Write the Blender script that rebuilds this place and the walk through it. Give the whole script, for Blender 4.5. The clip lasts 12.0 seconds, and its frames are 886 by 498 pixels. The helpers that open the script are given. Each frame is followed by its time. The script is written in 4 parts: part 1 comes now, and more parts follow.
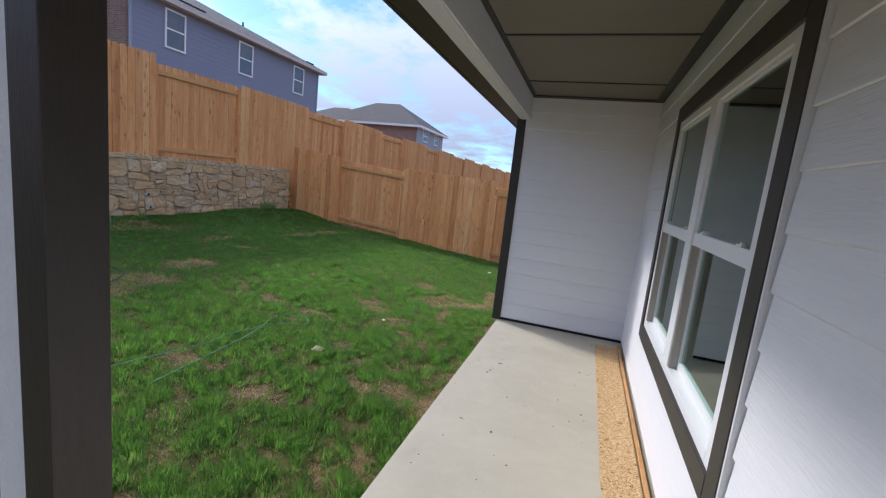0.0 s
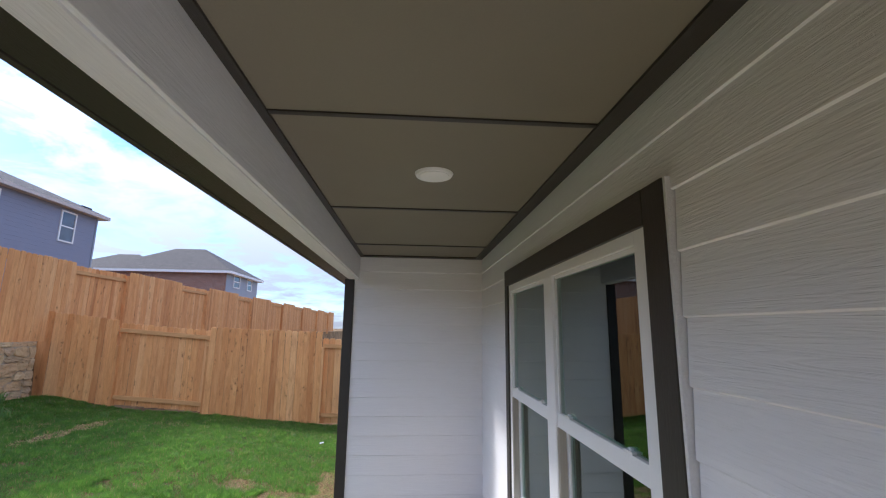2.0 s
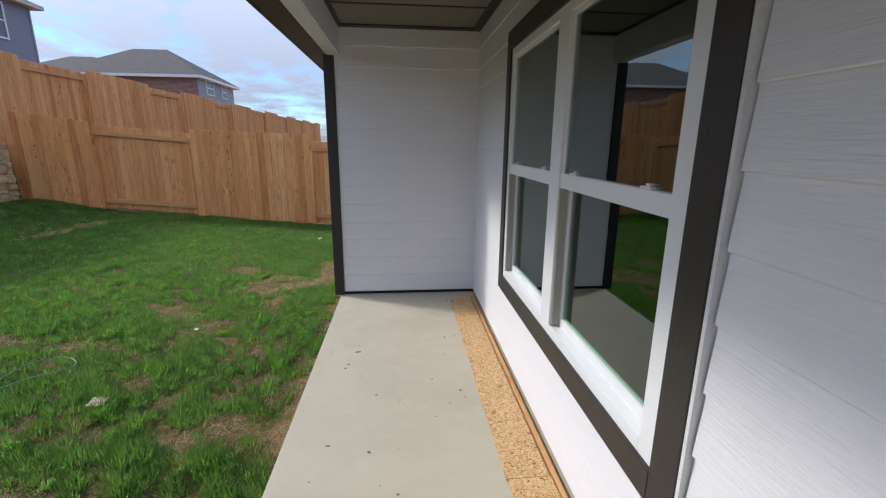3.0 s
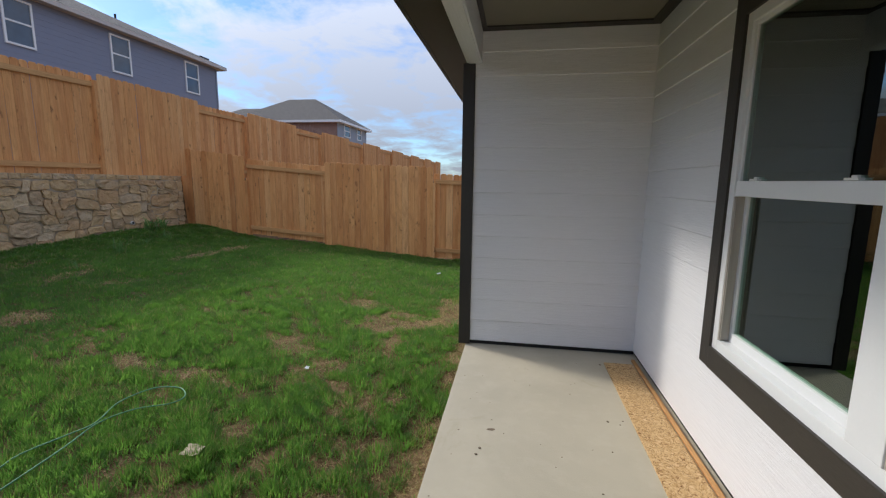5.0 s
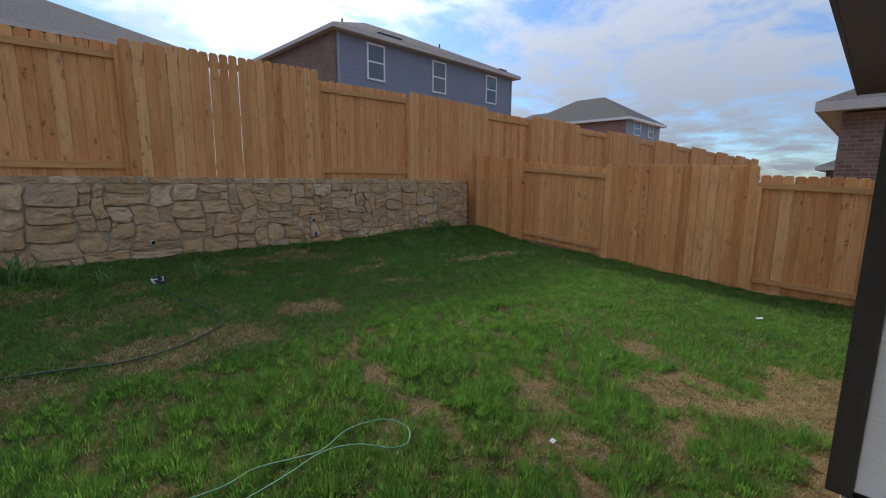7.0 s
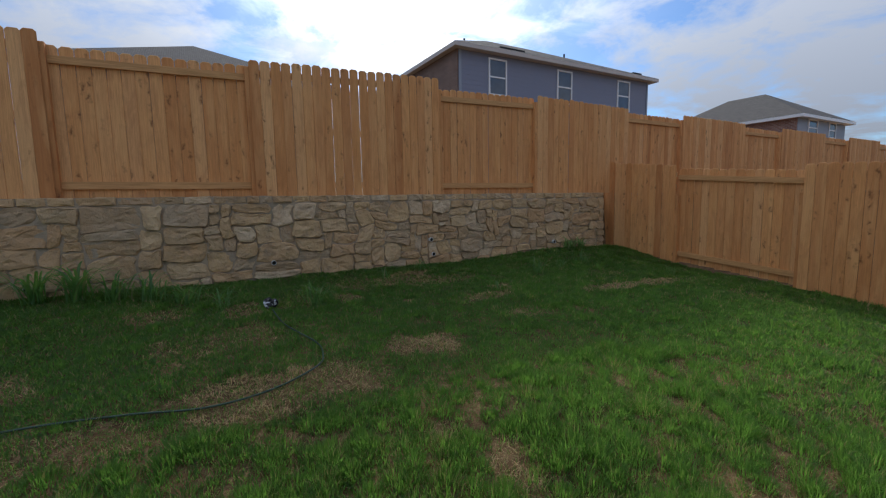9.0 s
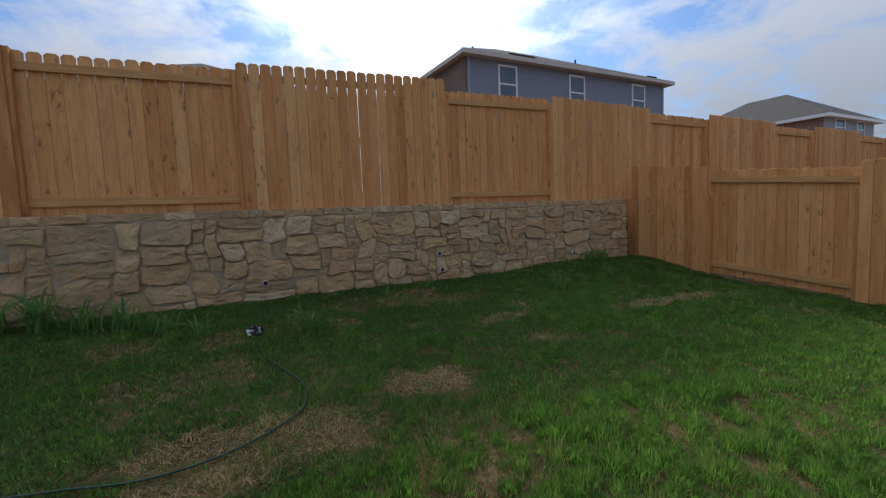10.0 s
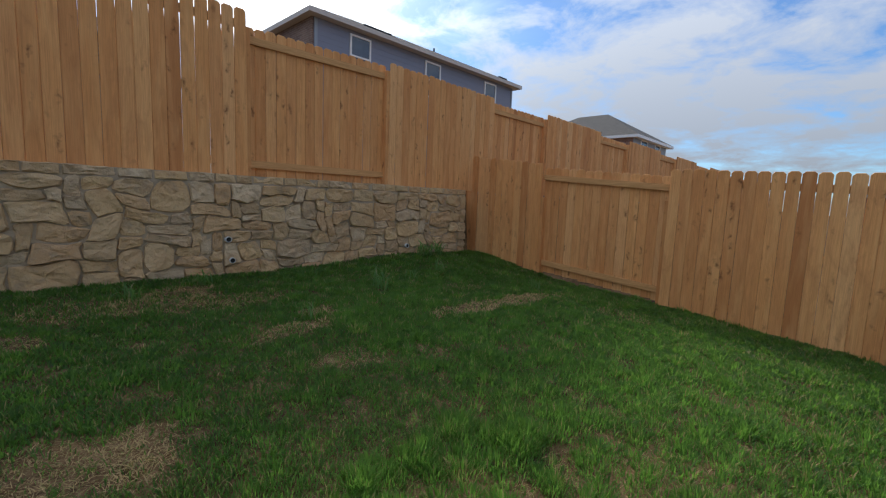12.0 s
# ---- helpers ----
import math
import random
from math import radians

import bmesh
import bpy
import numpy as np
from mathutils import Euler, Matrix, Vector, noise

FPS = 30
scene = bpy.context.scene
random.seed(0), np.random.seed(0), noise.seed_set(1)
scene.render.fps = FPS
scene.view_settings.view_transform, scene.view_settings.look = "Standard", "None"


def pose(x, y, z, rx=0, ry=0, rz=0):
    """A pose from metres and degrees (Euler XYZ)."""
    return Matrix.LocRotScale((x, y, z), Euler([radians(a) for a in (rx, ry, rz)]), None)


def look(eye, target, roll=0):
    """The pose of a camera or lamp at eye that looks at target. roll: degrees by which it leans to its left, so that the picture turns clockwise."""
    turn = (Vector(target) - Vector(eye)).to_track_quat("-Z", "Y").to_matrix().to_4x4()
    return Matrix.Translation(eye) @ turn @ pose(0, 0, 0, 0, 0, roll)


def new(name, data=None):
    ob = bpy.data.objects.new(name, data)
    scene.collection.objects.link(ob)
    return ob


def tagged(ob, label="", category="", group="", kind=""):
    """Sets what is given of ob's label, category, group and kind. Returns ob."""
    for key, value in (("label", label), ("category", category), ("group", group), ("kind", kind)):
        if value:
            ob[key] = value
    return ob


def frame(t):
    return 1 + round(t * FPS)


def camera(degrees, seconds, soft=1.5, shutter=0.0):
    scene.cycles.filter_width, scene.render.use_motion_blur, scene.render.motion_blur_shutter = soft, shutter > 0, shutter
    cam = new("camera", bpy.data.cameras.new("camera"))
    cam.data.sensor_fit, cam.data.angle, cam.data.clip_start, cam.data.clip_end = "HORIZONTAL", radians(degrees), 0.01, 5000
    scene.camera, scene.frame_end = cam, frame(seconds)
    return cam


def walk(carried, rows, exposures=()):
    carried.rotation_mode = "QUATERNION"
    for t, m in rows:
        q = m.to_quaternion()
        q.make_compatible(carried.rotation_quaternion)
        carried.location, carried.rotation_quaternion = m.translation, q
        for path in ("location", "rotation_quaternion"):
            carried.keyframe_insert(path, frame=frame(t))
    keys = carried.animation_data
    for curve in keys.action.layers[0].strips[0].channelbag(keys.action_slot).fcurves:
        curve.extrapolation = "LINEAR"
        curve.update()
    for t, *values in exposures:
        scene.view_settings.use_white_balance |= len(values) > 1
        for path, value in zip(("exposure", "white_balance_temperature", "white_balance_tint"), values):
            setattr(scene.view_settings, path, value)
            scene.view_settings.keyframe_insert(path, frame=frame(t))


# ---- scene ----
cam = camera(91.5, 12.0, soft=1.2)
PATH = [
    (0, (0.236, 0.137, 1.526), (-0.367, 2.018, 1.223), 6.2),
    (0.5, (0.156, 0.36, 1.591), (-0.004, 2.346, 1.432), 2.5),
    (0.8, (0.088, 0.459, 1.677), (0.119, 2.458, 1.729), 1.8),
    (1, (0.06, 0.474, 1.725), (0.106, 2.458, 1.977), 2.5),
    (1.5, (0.045, 0.481, 1.82), (0.134, 2.405, 2.36), 1.0),
    (2, (0.059, 0.524, 1.808), (0.195, 2.487, 2.172), 0.7),
    (2.5, (0.061, 0.605, 1.684), (0.243, 2.574, 1.38), 0.3),
    (2.7, (0.065, 0.661, 1.618), (0.256, 2.593, 1.133), 0.4),
    (4.3, (-0.126, 1.271, 1.42), (-0.173, 3.242, 1.084), 2.2),
    (4.5, (-0.163, 1.324, 1.422), (-0.293, 3.294, 1.106), 1.9),
    (5, (-0.201, 1.509, 1.392), (-0.524, 3.458, 1.081), 0.7),
    (5.5, (-0.235, 1.682, 1.414), (-0.855, 3.559, 1.107), 2.3),
    (6, (-0.413, 1.924, 1.411), (-1.239, 3.718, 1.098), 2.5),
    (6.5, (-0.53, 2.198, 1.427), (-1.68, 3.801, 1.093), 0.6),
    (7, (-0.622, 2.483, 1.433), (-2.021, 3.876, 1.116), 0.5),
    (7.5, (-0.77, 2.721, 1.406), (-2.233, 4.051, 1.103), 1.4),
    (7.7, (-0.839, 2.796, 1.388), (-2.353, 4.067, 1.083), 1.4),
    (9.3, (-1.667, 3.108, 1.339), (-3.431, 4.026, 1.132), -2.5),
    (9.5, (-1.789, 3.208, 1.341), (-3.561, 4.115, 1.145), -3.7),
    (10, (-2.005, 3.362, 1.315), (-3.772, 4.282, 1.145), -2.3),
    (10.5, (-2.168, 3.605, 1.262), (-3.858, 4.658, 1.071), -0.5),
    (11, (-2.34, 4.009, 1.254), (-3.991, 5.118, 1.041), -1.9),
    (11.5, (-2.484, 4.243, 1.255), (-3.928, 5.607, 1.023), 2.3),
    (12, (-2.62, 4.477, 1.249), (-3.993, 5.913, 1.02), 2.3),
]
walk(cam, [(t, look(eye, target, roll)) for t, eye, target, roll in PATH],
     [(0.0, 1.55, 5700, 13), (0.5, 1.38, 5600, 13), (1.0, 1.68, 5600, 13), (1.5, 1.98, 5750, 14), (2.0, 1.95, 5750, 14), (2.5, 1.70, 5800, 13), (4.5, 1.34, 6150, 10), (6.5, 1.14, 6150, 8), (9.5, 0.88, 6200, 8), (10.5, 0.93, 6250, 7), (11.5, 1.14, 6300, 6), (12.0, 1.14, 6300, 6)])

# ---- light ----
SUN_AZ, SUN_EL = -65.0, 36.5            # degrees from +y towards +x, and above the horizon
sun_dir = Vector((math.sin(radians(SUN_AZ)) * math.cos(radians(SUN_EL)), math.cos(radians(SUN_AZ)) * math.cos(radians(SUN_EL)), math.sin(radians(SUN_EL))))
sun = new("sun", bpy.data.lights.new("sun", "SUN"))
sun.data.energy, sun.data.angle, sun.data.color = 0.78, radians(7.0), (1.0, 0.92, 0.80)
sun.matrix_world = look(sun_dir * 60, (0, 0, 0))


class Nodes:
    """Short hand for a node tree."""

    def __init__(self, tree):
        self.t = tree
        tree.nodes.clear()

    def add(self, kind, inputs=None, **props):
        n = self.t.nodes.new(kind)
        for k, v in props.items():
            if k == "op":
                n.operation = v
            elif k == "blend":
                n.blend_type = v
            elif k == "dtype":
                n.data_type = v
            elif k == "attr":
                n.attribute_name = v
            elif k == "dims":
                n.noise_dimensions = v
            elif k == "feature":
                n.feature = v
        for k, v in (inputs or {}).items():
            if isinstance(v, bpy.types.NodeSocket):
                self.t.links.new(v, n.inputs[k])
            else:
                n.inputs[k].default_value = v
        return n

    def math(self, op, a, b=0.0, c=0.0, clamp=False):
        n = self.add("ShaderNodeMath", {0: a, 1: b, 2: c}, op=op)
        n.use_clamp = clamp
        return n.outputs[0]

    def noise(self, vec, scale, detail=4.0, rough=0.55, dist=0.0):
        return self.add("ShaderNodeTexNoise", {"Vector": vec, "Scale": scale, "Detail": detail, "Roughness": rough, "Distortion": dist}).outputs["Fac"]

    def ramp(self, fac, *stops):
        n = self.add("ShaderNodeValToRGB", {"Fac": fac})
        el = n.color_ramp.elements
        while len(el) < len(stops):
            el.new(0.5)
        for e, (p, c) in zip(el, stops):
            e.position = p
            e.color = (*c, 1) if isinstance(c, tuple) else (c, c, c, 1)
        return n.outputs["Color"]

    def mix(self, fac, a, b, blend="MIX"):
        n = self.add("ShaderNodeMix", dtype="RGBA", blend=blend)
        for i, v in ((0, fac), (6, a), (7, b)):
            if isinstance(v, bpy.types.NodeSocket):
                self.t.links.new(v, n.inputs[i])
            else:
                n.inputs[i].default_value = (*v, 1) if isinstance(v, tuple) else v
        return n.outputs[2]

    def scaled(self, vec, s, off=None):
        n = self.add("ShaderNodeVectorMath", {0: vec, 1: s}, op="MULTIPLY").outputs[0]
        if off is not None:
            n = self.add("ShaderNodeVectorMath", {0: n, 1: off}, op="ADD").outputs[0]
        return n


# sky: clear blue with broken cloud, hazy white towards the sun
world = bpy.data.worlds.new("sky")
scene.world = world
world.use_nodes = True
W = Nodes(world.node_tree)
sky = W.add("ShaderNodeTexSky")
sky.sky_type, sky.sun_disc = "NISHITA", False
sky.sun_elevation, sky.sun_rotation = radians(SUN_EL), radians(SUN_AZ)
sky.air_density, sky.dust_density, sky.ozone_density = 1.0, 0.5, 2.0
vec = W.add("ShaderNodeTexCoord").outputs["Generated"]
sep = W.add("ShaderNodeSeparateXYZ", {0: vec})
high = W.math("MAXIMUM", W.math("ADD", sep.outputs[2], 0.16), 0.05)
flat = W.add("ShaderNodeCombineXYZ", {0: W.math("DIVIDE", sep.outputs[0], high), 1: W.math("DIVIDE", sep.outputs[1], high), 2: 5.2}).outputs[0]
near_sun = W.math("MAXIMUM", W.add("ShaderNodeVectorMath", {0: vec, 1: tuple(sun_dir)}, op="DOT_PRODUCT").outputs["Value"], 0.0)
glow = W.math("POWER", near_sun, 10.0)
aureole = W.math("MULTIPLY", W.math("POWER", near_sun, 34.0), W.math("MULTIPLY_ADD", W.ramp(W.noise(flat, 3.4, 6, 0.6, 0.5), (0.42, 0.0), (0.60, 1.0)), 19.0, 5.0))
streak = W.noise(W.scaled(flat, (0.9, 0.55, 1.0)), 1.0, 7, 0.58, 0.5)
puff = W.noise(flat, 2.9, 7, 0.62, 0.3)
cover = W.math("ADD", W.math("MULTIPLY_ADD", puff, 0.55, W.math("MULTIPLY", streak, 0.55)), W.math("MULTIPLY", glow, 0.05))
cloud = W.ramp(cover, (0.48, 0.0), (0.535, 0.5), (0.62, 1.0))
deep = W.add("ShaderNodeVectorMath", {0: W.mix(W.math("MULTIPLY", glow, 1.0, clamp=True), (2.0, 2.1, 2.4), (4.4, 4.4, 4.4)), 1: W.math("MULTIPLY_ADD", W.math("MAXIMUM", sep.outputs[2], 0.0), 1.75, 0.42)}, op="MULTIPLY")
white = deep.outputs[0]
base = W.add("ShaderNodeVectorMath", {0: sky.outputs[0], 1: (0.265, 0.335, 0.43)}, op="MULTIPLY").outputs[0]
tint = W.mix(W.math("MULTIPLY", cloud, 0.92), base, white)
halo = W.add("ShaderNodeVectorMath", {0: tint, 1: W.scaled(W.add("ShaderNodeCombineXYZ", {0: aureole, 1: aureole, 2: aureole}).outputs[0], (1.0, 0.94, 0.84))}, op="ADD").outputs[0]
bg = W.add("ShaderNodeBackground", {"Color": halo, "Strength": 0.15})
W.t.links.new(bg.outputs[0], W.add("ShaderNodeOutputWorld").inputs[0])


# ---- materials ----
def surface(name):
    m = bpy.data.materials.new(name)
    m.use_nodes = True
    n = Nodes(m.node_tree)
    b = n.add("ShaderNodeBsdfPrincipled")
    out = n.add("ShaderNodeOutputMaterial")
    n.t.links.new(b.outputs[0], out.inputs[0])
    return m, n, b


def finish(n, b, colour, rough=0.6, bump=None, strength=0.3, dist=0.01, metal=0.0, spec=0.4):
    def put(key, v):
        if isinstance(v, bpy.types.NodeSocket):
            n.t.links.new(v, b.inputs[key])
        else:
            b.inputs[key].default_value = (*v, 1) if isinstance(v, tuple) else v
    put("Base Color", colour)
    put("Roughness", rough)
    put("Metallic", metal)
    put("Specular IOR Level", spec)
    if bump is not None:
        put("Normal", n.add("ShaderNodeBump", {"Height": bump, "Strength": strength, "Distance": dist}).outputs[0])


def coords(n, spread=7.0):
    """Object coordinates, moved by a random amount for each object."""
    tc = n.add("ShaderNodeTexCoord").outputs["Object"]
    rnd = n.add("ShaderNodeObjectInfo").outputs["Random"]
    off = n.add("ShaderNodeCombineXYZ", {0: n.math("MULTIPLY", rnd, spread), 1: n.math("MULTIPLY", rnd, spread * 1.7), 2: n.math("MULTIPLY", rnd, spread * 2.3)}).outputs[0]
    return n.add("ShaderNodeVectorMath", {0: tc, 1: off}, op="ADD").outputs[0], rnd


def painted(name, colour, grain=(1, 1, 1), scale=60.0, rough=0.55, strength=0.25, var=0.08, dirt=0.1):
    m, n, b = surface(name)
    v, rnd = coords(n)
    g = n.noise(n.scaled(v, grain), scale, 5, 0.6, 2.0)
    s = n.noise(v, 1.3, 4, 0.6)
    lo = tuple(c * (1 - var) for c in colour)
    c = n.mix(n.ramp(g, (0.3, 0.0), (0.7, 1.0)), lo, colour)
    c = n.mix(n.math("MULTIPLY", n.ramp(s, (0.45, 0.0), (0.8, 1.0)), dirt), c, tuple(x * 0.6 for x in colour))
    finish(n, b, c, rough, g, strength, 0.004)
    return m


MAT = {}
MAT["siding"] = painted("white_fibre_cement", (0.80, 0.79, 0.80), (20, 3.2, 58), 1.0, 0.6, 0.75, 0.05, 0.05)
MAT["white"] = painted("white_paint", (0.74, 0.74, 0.74), (60, 3.0, 60), 1.0, 0.55, 0.6, 0.10, 0.06)
MAT["vinyl"] = painted("white_vinyl", (0.80, 0.80, 0.80), (1, 1, 1), 40.0, 0.35, 0.04, 0.02, 0.05)
MAT["brown"] = painted("dark_brown_paint", (0.045, 0.038, 0.031), (10, 1, 10), 9.0, 0.5, 0.3, 0.25, 0.2)
MAT["brown_up"] = painted("dark_brown_paint_upright", (0.045, 0.038, 0.031), (10, 10, 1), 9.0, 0.5, 0.3, 0.25, 0.2)
MAT["taupe"] = painted("taupe_soffit_panel", (0.215, 0.190, 0.140), (1, 1, 1), 90.0, 0.7, 0.10, 0.05, 0.25)
MAT["track"] = painted("beige_sash_track", (0.46, 0.42, 0.36), (30, 30, 2), 1.0, 0.5, 0.1, 0.15, 0.3)
MAT["lamp"] = painted("white_plastic", (0.85, 0.85, 0.82), (1, 1, 1), 50.0, 0.4, 0.02, 0.01, 0.0)
MAT["pipe"] = painted("white_pvc", (0.6, 0.6, 0.58), (1, 1, 1), 30.0, 0.4, 0.1, 0.1, 0.4)
# near-black: painted shade in the wall gap and pipe mouths, also the dark roof vents
MAT["dark"] = painted("near_black_shade_and_vents", (0.02, 0.02, 0.02), (1, 1, 1), 30.0, 0.9, 0.1)
MAT["room"] = painted("grey_room_paint", (0.55, 0.55, 0.53), (1, 1, 1), 40.0, 0.7, 0.05)
MAT["blue"] = painted("blue_grey_siding", (0.225, 0.245, 0.320), (1, 1, 12), 3.0, 0.6, 0.1, 0.06, 0.1)
MAT["grey_siding"] = painted("grey_siding", (0.30, 0.34, 0.40), (1, 1, 12), 3.0, 0.6, 0.1, 0.06, 0.1)
MAT["tan"] = painted("light_trim_paint", (0.55, 0.50, 0.46), (1, 1, 1), 8.0, 0.6, 0.05)

# cedar boards: tone by the board, long grain, sapwood streaks, knots
m, n, b = surface("cedar_board")
v, rnd = coords(n, 30.0)
warp = n.noise(n.scaled(v, (5, 5, 0.6)), 2.0, 3, 0.5, 0.6)
grain = n.noise(n.scaled(v, (75, 75, 1.8)), 1.0, 6, 0.7, 1.6)
blot = n.noise(n.scaled(v, (7, 7, 2.2)), 1.0, 5, 0.65, 0.8)
cell = n.add("ShaderNodeTexVoronoi", {"Vector": n.add("ShaderNodeVectorMath", {0: n.scaled(v, (11.0, 11.0, 4.4)), 1: n.add("ShaderNodeTexNoise", {"Vector": v, "Scale": 16.0}).outputs["Color"]}, op="ADD").outputs[0], "Scale": 1.0})
knots = n.ramp(cell.outputs["Distance"], (0.08, 1.0), (0.18, 0.4), (0.36, 0.0))
some = n.ramp(n.add("ShaderNodeSeparateColor", {0: cell.outputs["Color"]}).outputs[0], (0.56, 0.0), (0.72, 1.0))
tone = n.ramp(rnd, (0.0, (0.52, 0.215, 0.076)), (0.13, (0.74, 0.350, 0.125)), (0.27, (0.82, 0.435, 0.175)), (0.40, (0.60, 0.260, 0.092)), (0.52, (0.78, 0.385, 0.142)), (0.66, (0.66, 0.295, 0.105)), (0.8, (0.86, 0.490, 0.215)), (0.9, (0.70, 0.330, 0.128)), (1.0, (0.79, 0.400, 0.150)))
c = n.mix(n.math("MULTIPLY", n.ramp(grain, (0.38, 0.0), (0.66, 1.0)), 0.5), tone, (0.34, 0.135, 0.046))
c = n.mix(n.math("MULTIPLY", n.ramp(warp, (0.45, 0.0), (0.7, 1.0)), 0.4), c, (0.82, 0.47, 0.20))
c = n.mix(n.math("MULTIPLY", n.ramp(blot, (0.50, 0.0), (0.72, 1.0)), 0.42), c, (0.40, 0.165, 0.062))
c = n.mix(n.math("MULTIPLY", n.math("MULTIPLY", knots, some), 0.8), c, (0.17, 0.066, 0.026))
finish(n, b, c, 0.78, grain, 0.45, 0.004, 0, 0.2)
MAT["cedar"] = m

# treated pine rails, duller
m, n, b = surface("weathered_rail")
v, rnd = coords(n, 30.0)
grain = n.noise(n.scaled(v, (2.2, 2.2, 40)), 1.0, 5, 0.65, 1.0)
c = n.mix(n.ramp(grain, (0.3, 0.0), (0.7, 1.0)), (0.44, 0.225, 0.088), (0.68, 0.38, 0.16))
finish(n, b, c, 0.8, grain, 0.3, 0.004, 0, 0.2)
MAT["rail"] = m

# limestone and sandstone rubble
m, n, b = surface("rubble_stone")
v, rnd = coords(n, 20.0)
big = n.noise(v, 3.0, 4, 0.6, 0.4)
fine = n.noise(v, 22.0, 8, 0.7, 0.2)
tone = n.ramp(rnd, (0.0, (0.50, 0.335, 0.175)), (0.2, (0.60, 0.42, 0.225)), (0.4, (0.42, 0.295, 0.17)), (0.55, (0.63, 0.455, 0.26)), (0.7, (0.54, 0.34, 0.175)), (0.85, (0.46, 0.345, 0.22)), (1.0, (0.68, 0.53, 0.35)))
c = n.mix(n.math("MULTIPLY", n.ramp(big, (0.42, 0.0), (0.66, 1.0)), 0.55), tone, (0.50, 0.31, 0.155))
c = n.mix(n.math("MULTIPLY", n.ramp(n.noise(v, 6.0, 5, 0.7), (0.5, 0.0), (0.7, 1.0)), 0.5), c, (0.22, 0.185, 0.14))
c = n.mix(n.math("MULTIPLY", n.ramp(fine, (0.50, 0.0), (0.75, 1.0)), 0.3), c, (0.56, 0.47, 0.35))
hgt = n.math("ADD", n.math("MULTIPLY", fine, 0.45), n.math("ADD", n.noise(v, 7.0, 5, 0.6), n.math("MULTIPLY", n.noise(n.scaled(v, (1, 0.8, 1.5)), 5.0, 2, 0.5, 0.6), 0.5)))
finish(n, b, c, 0.92, hgt, 0.9, 0.045, 0, 0.15)
MAT["stone"] = m

m, n, b = surface("mortar")
v, rnd = coords(n)
f1 = n.noise(v, 18.0, 6, 0.65)
c = n.mix(f1, (0.33, 0.262, 0.18), (0.50, 0.405, 0.29))
c = n.mix(n.math("MULTIPLY", n.ramp(n.noise(v, 1.1, 4, 0.6), (0.45, 0.0), (0.65, 1.0)), 0.5), c, (0.24, 0.20, 0.155))
finish(n, b, c, 0.95, f1, 0.8, 0.02, 0, 0.15)
MAT["mortar"] = m

m, n, b = surface("patio_concrete")
v, rnd = coords(n, 0.0)
f1, f2, f3 = n.noise(v, 0.9, 5, 0.6, 0.3), n.noise(v, 7.0, 6, 0.65), n.noise(v, 120.0, 3, 0.6)
c = n.mix(n.ramp(f1, (0.35, 0.0), (0.7, 1.0)), (0.53, 0.475, 0.36), (0.43, 0.385, 0.295))
c = n.mix(n.math("MULTIPLY", n.ramp(f2, (0.5, 0.0), (0.8, 1.0)), 0.45), c, (0.57, 0.52, 0.41))
c = n.mix(n.math("MULTIPLY", n.ramp(n.noise(v, 2.6, 6, 0.7, 1.0), (0.6, 0.0), (0.72, 1.0)), 0.35), c, (0.36, 0.31, 0.20))
finish(n, b, c, 0.85, n.math("ADD", f3, n.math("MULTIPLY", f2, 1.5)), 0.25, 0.004, 0, 0.25)
MAT["concrete"] = m

m, n, b = surface("oriented_strand_board")
v, rnd = coords(n)
d = n.add("ShaderNodeVectorMath", {0: v, 1: n.add("ShaderNodeTexNoise", {"Vector": v, "Scale": 9.0}).outputs["Color"]}, op="ADD").outputs[0]
fl = n.add("ShaderNodeTexVoronoi", {"Vector": n.scaled(d, (46, 16, 46)), "Scale": 1.0})
fl2 = n.add("ShaderNodeTexVoronoi", {"Vector": n.scaled(d, (15, 48, 46)), "Scale": 1.0})
a1 = n.add("ShaderNodeSeparateColor", {0: fl.outputs["Color"]}).outputs[0]
a2 = n.add("ShaderNodeSeparateColor", {0: fl2.outputs["Color"]}).outputs[1]
mixed = n.math("MULTIPLY_ADD", a1, 0.55, n.math("MULTIPLY", a2, 0.45))
c = n.ramp(mixed, (0.12, (0.20, 0.09, 0.03)), (0.35, (0.52, 0.31, 0.12)), (0.65, (0.66, 0.44, 0.21)), (0.95, (0.76, 0.56, 0.32)))
finish(n, b, c, 0.7, mixed, 0.4, 0.003)
MAT["osb"] = m

# soil with straw
m, n, b = surface("lawn_soil")
v = n.add("ShaderNodeNewGeometry").outputs["Position"]
f1, f2, f3 = n.noise(v, 1.6, 5, 0.6), n.noise(v, 14.0, 6, 0.7), n.noise(v, 70.0, 4, 0.7)
c = n.ramp(f1, (0.32, (0.08, 0.050, 0.026)), (0.5, (0.17, 0.105, 0.050)), (0.7, (0.31, 0.195, 0.092)))
c = n.mix(n.math("MULTIPLY", n.ramp(f2, (0.42, 0.0), (0.7, 1.0)), 0.5), c, (0.50, 0.35, 0.185))
c = n.mix(n.math("MULTIPLY", n.ramp(f3, (0.5, 0.0), (0.72, 1.0)), 0.6), c, (0.075, 0.05, 0.03))
finish(n, b, c, 0.95, n.math("ADD", f2, n.math("MULTIPLY", f3, 0.6)), 1.0, 0.03, 0, 0.1)
MAT["soil"] = m


